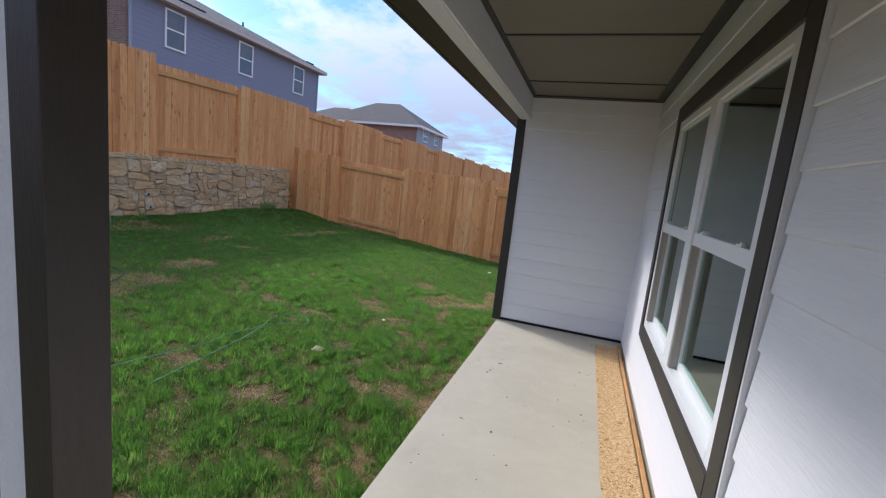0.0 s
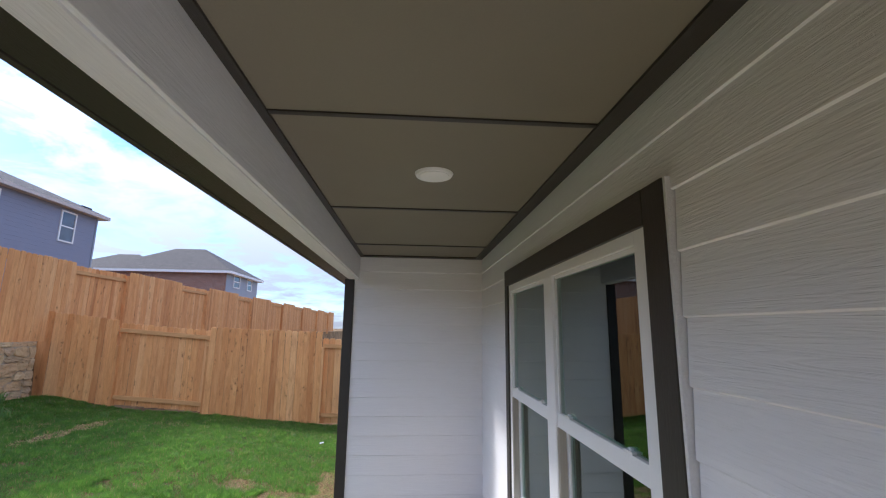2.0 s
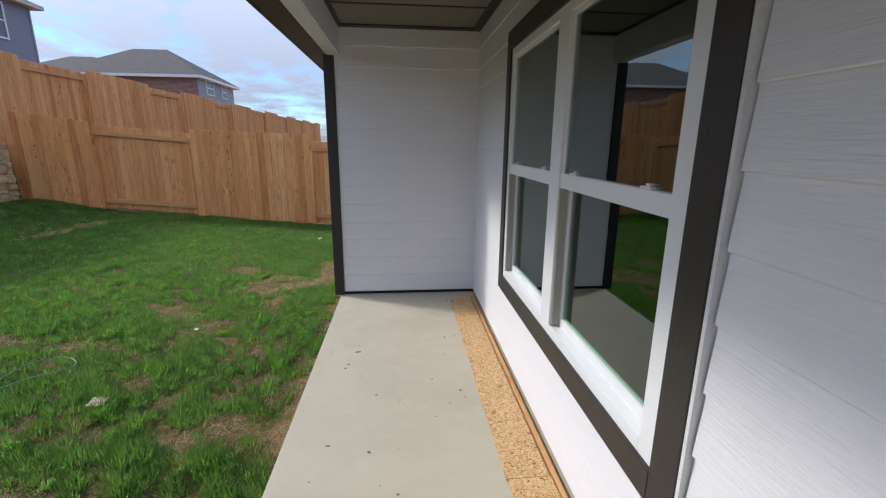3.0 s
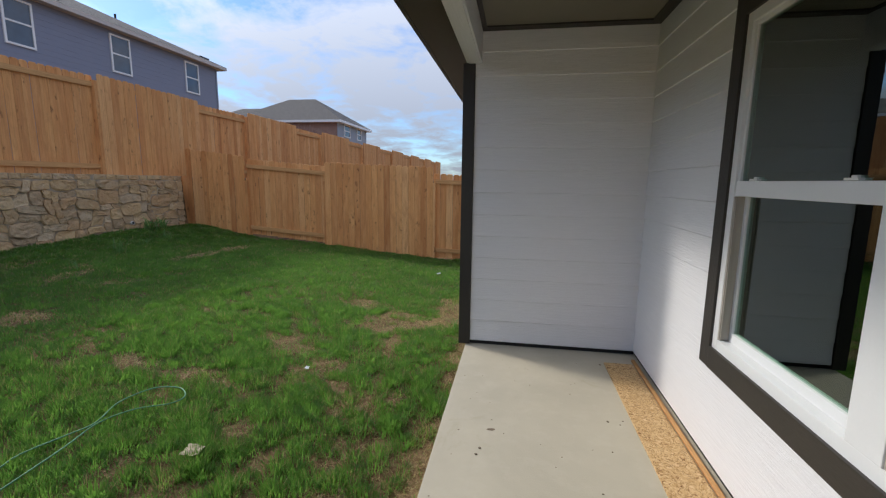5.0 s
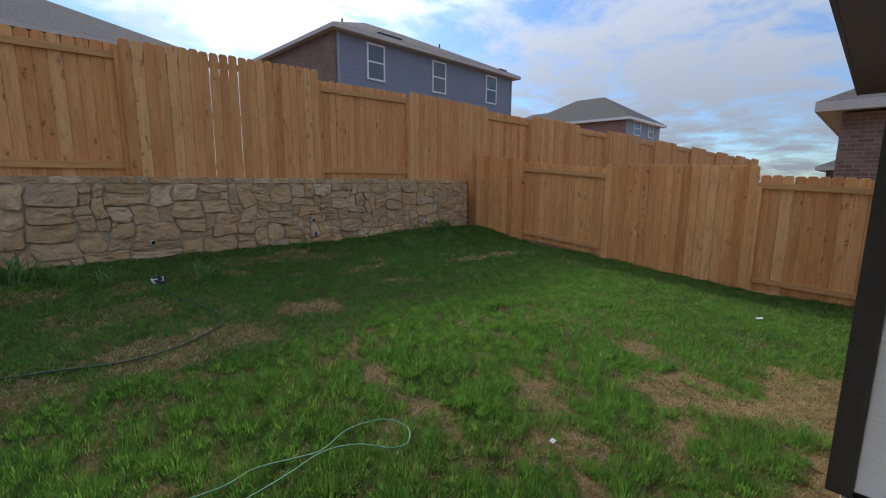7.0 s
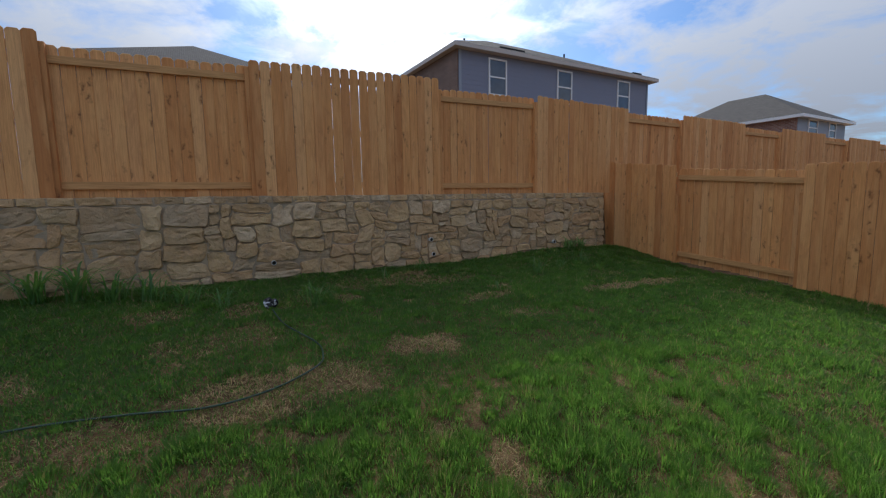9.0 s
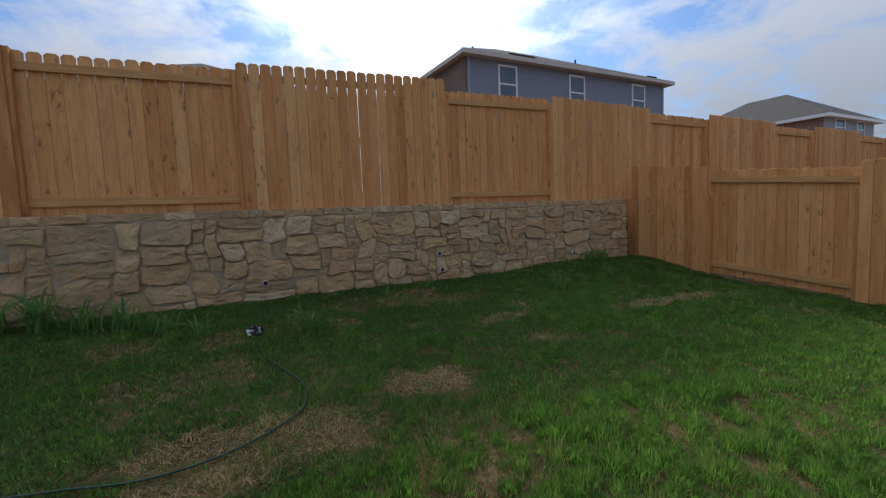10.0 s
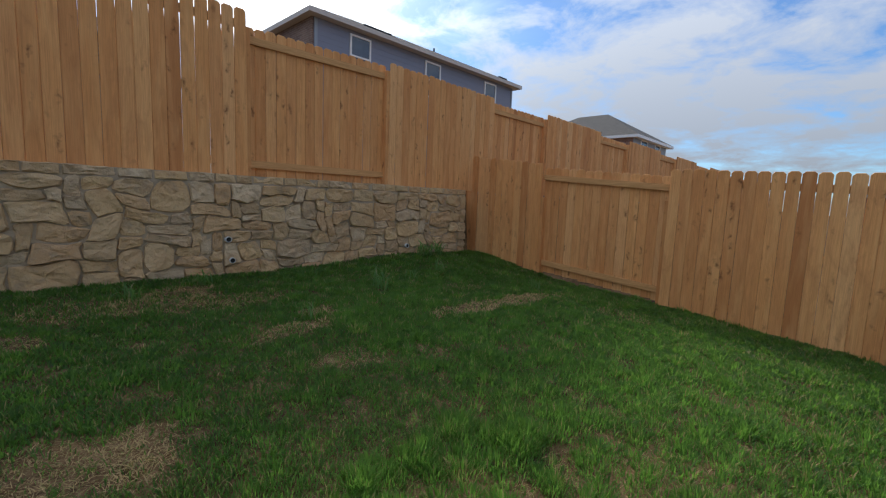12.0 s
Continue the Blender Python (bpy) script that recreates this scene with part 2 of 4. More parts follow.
def leafy(name, green_lo, green_hi, straw):
    """Grass and weeds: tone and dryness come from each blade's own attributes."""
    m = bpy.data.materials.new(name)
    m.use_nodes = True
    n = Nodes(m.node_tree)
    tone = n.add("ShaderNodeAttribute", attr="tone").outputs["Fac"]
    dry = n.add("ShaderNodeAttribute", attr="dry").outputs["Fac"]
    c = n.mix(dry, n.mix(tone, green_lo, green_hi), n.mix(tone, tuple(x * 0.6 for x in straw), straw))
    d = n.add("ShaderNodeBsdfPrincipled", {"Base Color": c, "Roughness": 0.55, "Specular IOR Level": 0.35})
    t = n.add("ShaderNodeBsdfTranslucent", {"Color": n.mix(0.6, c, (0.34, 0.66, 0.09))})
    mx = n.add("ShaderNodeMixShader", {0: n.math("MULTIPLY_ADD", dry, -0.30, 0.55), 1: d.outputs[0], 2: t.outputs[0]})
    n.t.links.new(mx.outputs[0], n.add("ShaderNodeOutputMaterial").inputs[0])
    return m


MAT["grass"] = leafy("grass_blades", (0.010, 0.042, 0.017), (0.130, 0.255, 0.050), (0.58, 0.385, 0.185))
MAT["weed"] = leafy("weed_leaves", (0.045, 0.13, 0.050), (0.13, 0.27, 0.10), (0.40, 0.34, 0.16))

# window glass: clear with a real reflection
m = bpy.data.materials.new("window_glass")
m.use_nodes = True
n = Nodes(m.node_tree)
fr = n.add("ShaderNodeFresnel", {"IOR": 1.62}).outputs[0]
mx = n.add("ShaderNodeMixShader", {0: n.math("ADD", fr, 0.09, clamp=True), 1: n.add("ShaderNodeBsdfTransparent", {"Color": (0.44, 0.54, 0.48, 1)}).outputs[0],
                                   2: n.add("ShaderNodeBsdfGlossy", {"Color": (0.86, 0.97, 0.92, 1), "Roughness": 0.0}).outputs[0]})
n.t.links.new(mx.outputs[0], n.add("ShaderNodeOutputMaterial").inputs[0])
MAT["glass"] = m

m, n, b = surface("dark_far_glass")
v, rnd = coords(n)
finish(n, b, n.mix(n.noise(v, 2.0, 2), (0.10, 0.13, 0.17), (0.05, 0.06, 0.08)), 0.05, None, spec=0.9)
MAT["far_glass"] = m

m, n, b = surface("asphalt_shingles")
v, rnd = coords(n)
f1 = n.noise(v, 30.0, 4, 0.7)
rows_ = n.add("ShaderNodeTexBrick", {"Vector": v, "Scale": 3.0, "Color1": (0.13, 0.12, 0.11, 1), "Color2": (0.18, 0.165, 0.15, 1), "Mortar": (0.08, 0.075, 0.07, 1)})
finish(n, b, n.mix(n.math("MULTIPLY", f1, 0.6), rows_.outputs["Color"], (0.15, 0.135, 0.12)), 0.95, f1, 0.6, 0.02, 0, 0.15)
MAT["shingle"] = m


def brick_mat(name, a, c2, mortar):
    m, n, b = surface(name)
    tc = n.add("ShaderNodeTexCoord").outputs["Object"]
    s = n.add("ShaderNodeSeparateXYZ", {0: tc})
    uv = n.add("ShaderNodeCombineXYZ", {0: n.math("ADD", s.outputs[0], s.outputs[1]), 1: s.outputs[2]}).outputs[0]
    br = n.add("ShaderNodeTexBrick", {"Vector": uv, "Scale": 1.0, "Color1": (*a, 1), "Color2": (*c2, 1), "Mortar": (*mortar, 1), "Mortar Size": 0.008, "Brick Width": 0.24, "Row Height": 0.078})
    f1 = n.noise(tc, 3.0, 5, 0.7)
    c = n.mix(n.math("MULTIPLY", n.ramp(f1, (0.4, 0.0), (0.7, 1.0)), 0.5), br.outputs["Color"], tuple(x * 0.55 for x in a))
    finish(n, b, c, 0.9, br.outputs["Fac"], -0.5, 0.01, 0, 0.2)
    return m


MAT["brick"] = brick_mat("red_brown_brick", (0.30, 0.15, 0.11), (0.20, 0.10, 0.08), (0.42, 0.38, 0.34))
MAT["brick_dark"] = brick_mat("brown_brick", (0.25, 0.165, 0.13), (0.17, 0.11, 0.09), (0.29, 0.25, 0.22))
m, n, b = surface("garden_hose_green")
v, rnd = coords(n)
finish(n, b, n.mix(n.noise(v, 25.0), (0.05, 0.17, 0.075), (0.14, 0.33, 0.17)), 0.4, None)
MAT["hose"] = m
m, n, b = surface("garden_hose_dark")
v, rnd = coords(n)
finish(n, b, n.mix(n.noise(v, 25.0), (0.018, 0.045, 0.03), (0.045, 0.09, 0.06)), 0.4, None)
MAT["hose_dark"] = m
m, n, b = surface("foil_and_black_film")
v, rnd = coords(n)
finish(n, b, n.ramp(n.noise(v, 14.0, 2, 0.5, 0.6), (0.50, (0.02, 0.02, 0.025)), (0.56, (0.55, 0.58, 0.62))), 0.3, n.noise(v, 40.0), 0.5, 0.01)
MAT["film"] = m
m, n, b = surface("dead_leaf")
v, rnd = coords(n)
finish(n, b, n.mix(n.noise(v, 30.0, 4), (0.36, 0.27, 0.17), (0.62, 0.52, 0.38)), 0.8, n.noise(v, 60.0), 0.6, 0.01)
MAT["litter"] = m
m, n, b = surface("dark_dirt_crumbs")
v, rnd = coords(n)
finish(n, b, n.mix(n.noise(v, 30.0, 4), (0.10, 0.075, 0.05), (0.24, 0.18, 0.12)), 0.9, None)
MAT["crumb"] = m


# ---- mesh helpers ----
def box(bm, x0, x1, y0, y1, z0, z1, bevel=0.0):
    r = bmesh.ops.create_cube(bm, size=1.0)
    vs = r["verts"]
    for q in vs:
        q.co = Vector(((x0 + x1) / 2 + q.co.x * (x1 - x0), (y0 + y1) / 2 + q.co.y * (y1 - y0), (z0 + z1) / 2 + q.co.z * (z1 - z0)))
    if bevel:
        es = list({e for q in vs for e in q.link_edges})
        bmesh.ops.bevel(bm, geom=es, offset=bevel, segments=2, profile=0.6, affect="EDGES")
    return bm


def boxes(*dims, bevel=0.0):
    bm = bmesh.new()
    for d in dims:
        box(bm, *d, bevel=bevel)
    return bm


def mesh_of(bm, material, name="mesh", smooth=False):
    me = bpy.data.meshes.new(name)
    bm.to_mesh(me)
    bm.free()
    me.materials.append(material)
    if smooth:
        me.polygons.foreach_set("use_smooth", [True] * len(me.polygons))
    return me


def part(name, bm, material, parent, label="", smooth=False):
    ob = new(name, mesh_of(bm, material, name, smooth))
    ob.parent = parent
    return tagged(ob, label)


def piece(name, me, parent, m):
    ob = new(name, me)
    ob.parent = parent
    ob.matrix_basis = m
    return ob


def thing(name, label, category, group="", at=(0, 0, 0), kind=""):
    ob = new(name)
    ob.location = at
    return tagged(ob, label, category, group, kind)


def solid(name, bm, material, label, category, group="", kind="", smooth=False):
    return tagged(new(name, mesh_of(bm, material, name, smooth)), label, category, group, kind)


def tube(points, radius, sides=8, closed=False):
    """A round tube along points."""
    bm = bmesh.new()
    rings = []
    n_ = len(points)
    for i, p in enumerate(points):
        a = points[max(i - 1, 0)]
        c = points[min(i + 1, n_ - 1)]
        d = (Vector(c) - Vector(a)).normalized()
        side = d.cross(Vector((0, 0, 1))) if abs(d.z) < 0.95 else d.cross(Vector((1, 0, 0)))
        side.normalize()
        up = side.cross(d)
        rings.append([bm.verts.new(Vector(p) + radius * (math.cos(k * math.tau / sides) * side + math.sin(k * math.tau / sides) * up)) for k in range(sides)])
    for r0, r1 in zip(rings, rings[1:]):
        for k in range(sides):
            bm.faces.new((r0[k], r0[(k + 1) % sides], r1[(k + 1) % sides], r1[k]))
    bm.faces.new(rings[0][::-1])
    bm.faces.new(rings[-1])
    bmesh.ops.recalc_face_normals(bm, faces=bm.faces)
    return bm


def smooth_path(pts, steps=8):
    """Catmull-Rom through pts."""
    out = []
    P = [Vector(p) for p in pts]
    for i in range(len(P) - 1):
        p0, p1, p2, p3 = P[max(i - 1, 0)], P[i], P[i + 1], P[min(i + 2, len(P) - 1)]
        for k in range(steps):
            t = k / steps
            out.append(0.5 * ((2 * p1) + (p2 - p0) * t + (2 * p0 - 5 * p1 + 4 * p2 - p3) * t * t + (3 * p1 - p0 - 3 * p2 + p3) * t ** 3))
    out.append(P[-1])
    return out


# ---- ground ----
WALL_X, FENCE_X, FENCE_Y, END_Y, HOUSE_X = -7.95, -8.13, 11.03, 5.095, 0.805
KX = np.array([-8.2, -7.9, -7.2, -6.3, -4.9, -3.4, -2.0, -0.6, 3.0])
KZ = np.array([0.30, 0.27, 0.20, 0.115, 0.02, -0.12, -0.23, -0.24, -0.24])


def bumps(x, y):
    return (0.018 * np.sin(2.1 * x + 0.7 * y) * np.sin(1.3 * y - 0.4 * x) + 0.010 * np.sin(5.3 * x + 1.1) * np.sin(4.7 * y + 0.6 * x) + 0.006 * np.sin(11.0 * x + 3 * y) * np.sin(9.0 * y))


def ground_z(x, y):
    x, y = np.asarray(x, float), np.asarray(y, float)
    z = np.interp(x, KX, KZ) - 0.009 * (np.clip(y, 0, 12) - 5.0) + bumps(x, y)
    swell = 0.10 * np.exp(-((x + 7.6) / 0.7) ** 2 - ((y - 9.4) / 1.2) ** 2)
    return z + swell - 0.08 * np.clip((y - 8.6) / 2.2, 0, 1) * np.clip((x + 8.0) / 1.5, 0, 1)


# bare patches of the turf: x, y, half sizes along x and y, turn in degrees, how bare
PATCHES = [(-4.62, 3.45, 0.32, 0.66, 4, 0.88), (-4.42, 2.25, 0.20, 0.4, 0, 0.55), (-1.45, 6.18, 0.44, 0.36, 22, 0.85), (-0.85, 6.75, 0.32, 0.62, 0, 1.0), (-4.98, 4.72, 0.24, 0.30, -20, 1.0), (-5.75, 3.1, 0.30, 0.5, 10, 0.65),
           (-5.6, 8.8, 0.20, 1.15, -4, 0.95), (-5.98, 6.2, 0.14, 0.35, 0, 0.8), (-7.1, 5.6, 0.26, 1.1, -8, 0.75), (-2.1, 6.8, 0.18, 0.2, 0, 0.8), (-2.3, 5.3, 0.3, 0.24, 30, 0.5), (-1.8, 4.75, 0.3, 0.22, 20, 0.5),
           (-1.27, 4.35, 0.25, 0.2, 40, 0.5), (-1.15, 3.2, 0.28, 0.18, 30, 0.65), (-1.95, 2.65, 0.22, 0.2, 20, 0.65), (-0.68, 3.5, 0.10, 0.7, 0, 0.9), (-0.66, 5.3, 0.08, 0.8, 0, 0.8), (-4.6, 9.8, 0.3, 0.25, 0, 0.6), (-5.3, 6.25, 0.15, 0.2, 0, 0.6),
           (-6.6, 4.5, 0.2, 0.16, 0, 0.9), (-7.4, 5.75, 0.2, 0.35, 0, 0.85), (-6.6, 3.35, 0.25, 0.2, 10, 0.85), (-6.75, 2.5, 0.2, 0.35, 0, 0.7), (-6.3, 6.65, 0.16, 0.2, 0, 0.8), (-6.4, 8.9, 0.2, 0.3, 0, 0.7), (-3.23, 4.4, 0.2, 0.15, 0, 0.6), (-2.6, 4.4, 0.16, 0.16, 0, 0.6), (-6.7, 3.9, 0.2, 0.3, 10, 0.6), (-5.4, 1.6, 0.35, 0.3, 20, 0.7)]


def hash_noise(x, y, scale, seed):
    """Smooth value noise on a lattice."""
    xs, ys = x * scale + 57.3 * seed, y * scale + 31.7 * seed
    xi, yi = np.floor(xs), np.floor(ys)
    fx, fy = xs - xi, ys - yi
    fx, fy = fx * fx * (3 - 2 * fx), fy * fy * (3 - 2 * fy)
    h = lambda a, c: np.modf(np.abs(np.sin(a * 127.1 + c * 311.7 + seed) * 43758.5453))[0]
    return (h(xi, yi) * (1 - fx) + h(xi + 1, yi) * fx) * (1 - fy) + (h(xi, yi + 1) * (1 - fx) + h(xi + 1, yi + 1) * fx) * fy


def bareness(x, y):
    """0 where the turf is thick, 1 where the soil shows."""
    b_ = np.zeros_like(x)
    wob = 0.5 * (hash_noise(x, y, 5.0, 3) - 0.5) + 0.3 * (hash_noise(x, y, 13.0, 4) - 0.5)
    for px, py, a, c, turn, much in PATCHES:
        t = radians(turn)
        u = (x - px) * math.cos(t) + (y - py) * math.sin(t)
        w = -(x - px) * math.sin(t) + (y - py) * math.cos(t)
        r = ((u / a) ** 4 + (w / c) ** 4) ** 0.25 + wob * 0.8
        b_ = np.maximum(b_, much * np.clip((1.15 - r) / 0.3, 0, 1))
    patchy = 0.55 * hash_noise(x, y, 2.2, 7) + 0.30 * hash_noise(x, y, 5.5, 8) + 0.25 * hash_noise(x, y, 14.0, 9)
    near = np.clip((x + 4.2) / 1.2, 0, 1) * np.clip((6.7 - y) / 0.5, 0, 1)
    return np.clip(np.maximum(b_, np.clip((patchy - 0.80 + 0.09 * near) / 0.12, 0, 1) * (0.45 + 0.4 * near)), 0, 1)


gx = np.concatenate([[-900, -300, -100, -40, -20, -10.5, -8.6], np.arange(-8.30, -0.3, 0.09), [-0.2, 0.5, 2, 5, 12, 40, 120, 400, 900]])
gy = np.concatenate([[-900, -300, -100, -40, -15, -8, -5, -3], np.arange(-2.0, 11.4, 0.09), [12.0, 13, 15, 20, 30, 50, 100, 300, 900]])
GX, GY = np.meshgrid(gx, gy, indexing="ij")
GZ = np.where(GX < -8.25, 1.38, ground_z(GX, GY))
GZ = np.where((np.abs(GX + 3) > 120) | (np.abs(GY) > 120), GZ - 2.0, GZ)
nx, ny = GX.shape
idx = np.arange(nx * ny).reshape(nx, ny)
quads = np.stack([idx[:-1, :-1], idx[1:, :-1], idx[1:, 1:], idx[:-1, 1:]], -1).reshape(-1, 4)
me = bpy.data.meshes.new("ground")
me.from_pydata(np.stack([GX, GY, GZ], -1).reshape(-1, 3).tolist(), [], quads.tolist())
me.materials.append(MAT["soil"])
me.polygons.foreach_set("use_smooth", [True] * len(me.polygons))
tagged(new("ground", me), "brown soil and straw ground under a patchy lawn", "ground", kind="structure")


def blades(name, X, Y, Z, H, Wd, lean, turn, tone, dry, material, label, category, kind):
    """One mesh of bent grass blades."""
    k = len(X)
    dx, dy = np.cos(turn), np.sin(turn)
    sx, sy = -dy * Wd / 2, dx * Wd / 2
    V = np.zeros((k, 5, 3), np.float32)
    mx_, my_ = X + dx * lean * 0.35, Y + dy * lean * 0.35
    V[:, 0] = np.stack([X - sx, Y - sy, Z], 1)
    V[:, 1] = np.stack([X + sx, Y + sy, Z], 1)
    V[:, 2] = np.stack([mx_ - sx * 0.8, my_ - sy * 0.8, Z + H * 0.62], 1)
    V[:, 3] = np.stack([mx_ + sx * 0.8, my_ + sy * 0.8, Z + H * 0.62], 1)
    V[:, 4] = np.stack([X + dx * lean, Y + dy * lean, Z + H], 1)
    F = (np.arange(k)[:, None, None] * 5 + np.array([[0, 1, 3], [0, 3, 2], [2, 3, 4]])[None]).reshape(-1)
    me = bpy.data.meshes.new(name)
    me.vertices.add(k * 5)
    me.vertices.foreach_set("co", V.reshape(-1))
    me.loops.add(k * 9)
    me.loops.foreach_set("vertex_index", F.astype(np.int32))
    me.polygons.add(k * 3)
    me.polygons.foreach_set("loop_start", np.arange(0, k * 9, 3, dtype=np.int32))
    me.update(calc_edges=True)
    for key, val in (("tone", tone), ("dry", dry)):
        at = me.attributes.new(key, "FLOAT", "POINT")
        at.data.foreach_set("value", np.repeat(val, 5).astype(np.float32))
    me.materials.append(material)
    return tagged(new(name, me), label, category, kind=kind)


rng = np.random.default_rng(5)


def tufts(per_m2, x0, x1, y0, y1, blade_count, radius, height):
    """Clumps of blades that lean outwards from their centre."""
    k = int(per_m2 * (x1 - x0) * (y1 - y0))
    cx, cy = rng.uniform(x0, x1, k), rng.uniform(y0, y1, k)
    bare = bareness(cx, cy)
    field = 0.55 * hash_noise(cx, cy, 3.2, 41) + 0.45 * hash_noise(cx, cy, 8.0, 42)
    keep = rng.uniform(0, 1, k) > np.clip(bare * 0.92 + np.clip(0.30 - field, 0, 1) * 1.2, 0, 0.96)
    cx, cy, bare, field = cx[keep], cy[keep], bare[keep], field[keep]
    k = len(cx)
    size = np.clip(0.55 + 0.9 * field + rng.normal(0, 0.14, k), 0.45, 1.6) * (1 - 0.35 * bare)
    lots = np.maximum(5, (blade_count * size ** 1.5 * rng.uniform(0.7, 1.3, k)).astype(int))
    i = np.repeat(np.arange(k), lots)
    n_ = len(i)
    ang, d = rng.uniform(0, math.tau, n_), np.sqrt(rng.uniform(0, 1, n_))
    R_ = radius * size[i]
    X, Y = cx[i] + np.cos(ang) * d * R_, cy[i] + np.sin(ang) * d * R_
    H_ = height * size[i] * (1 - 0.45 * d ** 2) * rng.uniform(0.65, 1.15, n_)
    lean = H_ * (0.25 + 0.75 * d) * rng.uniform(0.4, 1.1, n_)
    hue = np.clip(rng.normal(0.46, 0.22, k) + 0.25 * (field - 0.5) + 0.35 * (hash_noise(cx, cy, 0.8, 31) - 0.5), 0, 1)
    tone = np.clip(hue[i] + rng.normal(0, 0.13, n_), 0, 1)
    parched = np.clip(0.05 + 0.35 * bare + np.where(rng.uniform(0, 1, k) < 0.08, 0.3, 0.0), 0, 1)
    dry = (rng.uniform(0, 1, n_) < parched[i]) * rng.uniform(0.5, 1.0, n_)
    return X, Y, H_, lean, ang + rng.normal(0, 0.5, n_), tone, dry


def thatch(count, x0, x1, y0, y1):
    """Short dry blades that lie nearly flat between the clumps."""
    X, Y = rng.uniform(x0, x1, count * 2), rng.uniform(y0, y1, count * 2)
    keep = rng.uniform(0, 1, count * 2) < 0.04 + 0.10 * np.clip((X + 4.2) / 1.2, 0, 1) + 0.80 * bareness(X, Y)
    X, Y = X[keep], Y[keep]
    count = len(X)
    H_ = rng.uniform(0.004, 0.020, count)
    return X, Y, H_, rng.uniform(0.02, 0.06, count), rng.uniform(0, math.tau, count), rng.uniform(0, 1, count) ** 1.4, np.where(rng.uniform(0, 1, count) < 0.8, 1.0, 0.3)


def carpet(per_m2, x0, x1, y0, y1):
    """The short even growth under the clumps, toned darker for the shade between them."""
    k = int(per_m2 * (x1 - x0) * (y1 - y0))
    X, Y = rng.uniform(x0, x1, k), rng.uniform(y0, y1, k)
    thin = bareness(X, Y)
    keep = rng.uniform(0, 1, k) > 0.90 * thin
    X, Y, thin = X[keep], Y[keep], thin[keep]
    k = len(X)
    H_ = (0.016 + 0.030 * hash_noise(X, Y, 9.0, 51)) * rng.uniform(0.6, 1.3, k)
    # lower mean tone than the tufts: shade at the clump bases put into colour
    tone = np.clip(0.20 + 0.35 * (hash_noise(X, Y, 0.8, 31) - 0.5) + rng.normal(0, 0.20, k), 0, 1)
    dry = (rng.uniform(0, 1, k) < 0.06 + 0.26 * hash_noise(X, Y, 4.0, 52) * np.clip((X + 4.6) / 2.0, 0.1, 1)) * rng.uniform(0.4, 1.0, k)
    return X, Y, H_, H_ * rng.uniform(0.3, 1.4, k), rng.uniform(0, math.tau, k), tone, dry


def straw(per_m2):
    """Tangled dead runners heaped on the bare patches."""
    got = []
    for px, py, a, c, turn, much in PATCHES:
        k = int(per_m2 * 4 * a * c * much)
        t = radians(turn)
        u, w = rng.uniform(-a, a, k) * 1.15, rng.uniform(-c, c, k) * 1.15
        got.append((px + u * math.cos(t) - w * math.sin(t), py + u * math.sin(t) + w * math.cos(t)))
    X, Y = (np.concatenate(q) for q in zip(*got))
    heap = hash_noise(X, Y, 6.0, 61) * hash_noise(X, Y, 15.0, 62)
    keep = rng.uniform(0, 1, len(X)) < bareness(X, Y) * np.clip(0.15 + 2.6 * heap, 0, 1)
    X, Y, heap = X[keep], Y[keep], heap[keep]
    k = len(X)
    H_ = 0.006 + 0.050 * heap * rng.uniform(0.3, 1.3, k)
    return X, Y, H_, rng.uniform(0.025, 0.075, k), rng.uniform(0, math.tau, k), np.clip(rng.normal(0.62, 0.25, k), 0, 1), np.full(k, 1.0)


layers = [carpet(4000, -4.2, -0.61, 1.3, 6.6), carpet(7400, -7.93, -4.2, 0.6, 6.6), carpet(1700, -7.93, -0.61, -3.5, 1.0), carpet(4200, -7.93, -0.61, 6.6, 11.05), straw(4300),
          tufts(120, -4.2, -0.61, 1.3, 6.6, 100, 0.072, 0.068), tufts(70, -7.93, -4.2, 0.6, 6.6, 36, 0.065, 0.052), tufts(130, -7.93, -0.61, 6.6, 11.05, 40, 0.070, 0.062),
          tufts(30, -7.93, -0.61, -1.5, 1.0, 16, 0.06, 0.06), thatch(80000, -4.2, -0.61, 1.3, 7.6), thatch(90000, -7.93, -4.2, 0.6, 10.5)]
XX, YY, H, lean_, turn_, tone, dry = (np.concatenate(a) for a in zip(*layers))
slim = np.where(H < 0.0201, 0.55, 1.0)
k = len(XX)
far_w = 1.0 + np.clip((YY - 6.0) / 4.0, 0, 1) * 1.6 + np.clip((-3.4 - XX) / 3.0, 0, 1) * 1.0 + np.clip((1.2 - YY) / 0.6, 0, 1) * 1.3
blades("lawn_grass", XX, YY, ground_z(XX, YY) - 0.003, H, (0.0030 + rng.uniform(0, 0.0024, k)) * far_w * slim, lean_, turn_, tone, dry,
       MAT["grass"], "patchy green turf with dry straw tufts", "lawn", "stuff")

# ---- patio ----
bm = boxes((-0.585, 4.0, -4.0, 9.0, -0.35, 0.0), bevel=0.008)
solid("patio_slab", bm, MAT["concrete"], "pale dusty concrete patio slab along the house", "patio", kind="structure")


# ---- house: wall along the patio, wing wall, ceiling, beam, roof ----
LAP = 0.181
plank_cache = {}


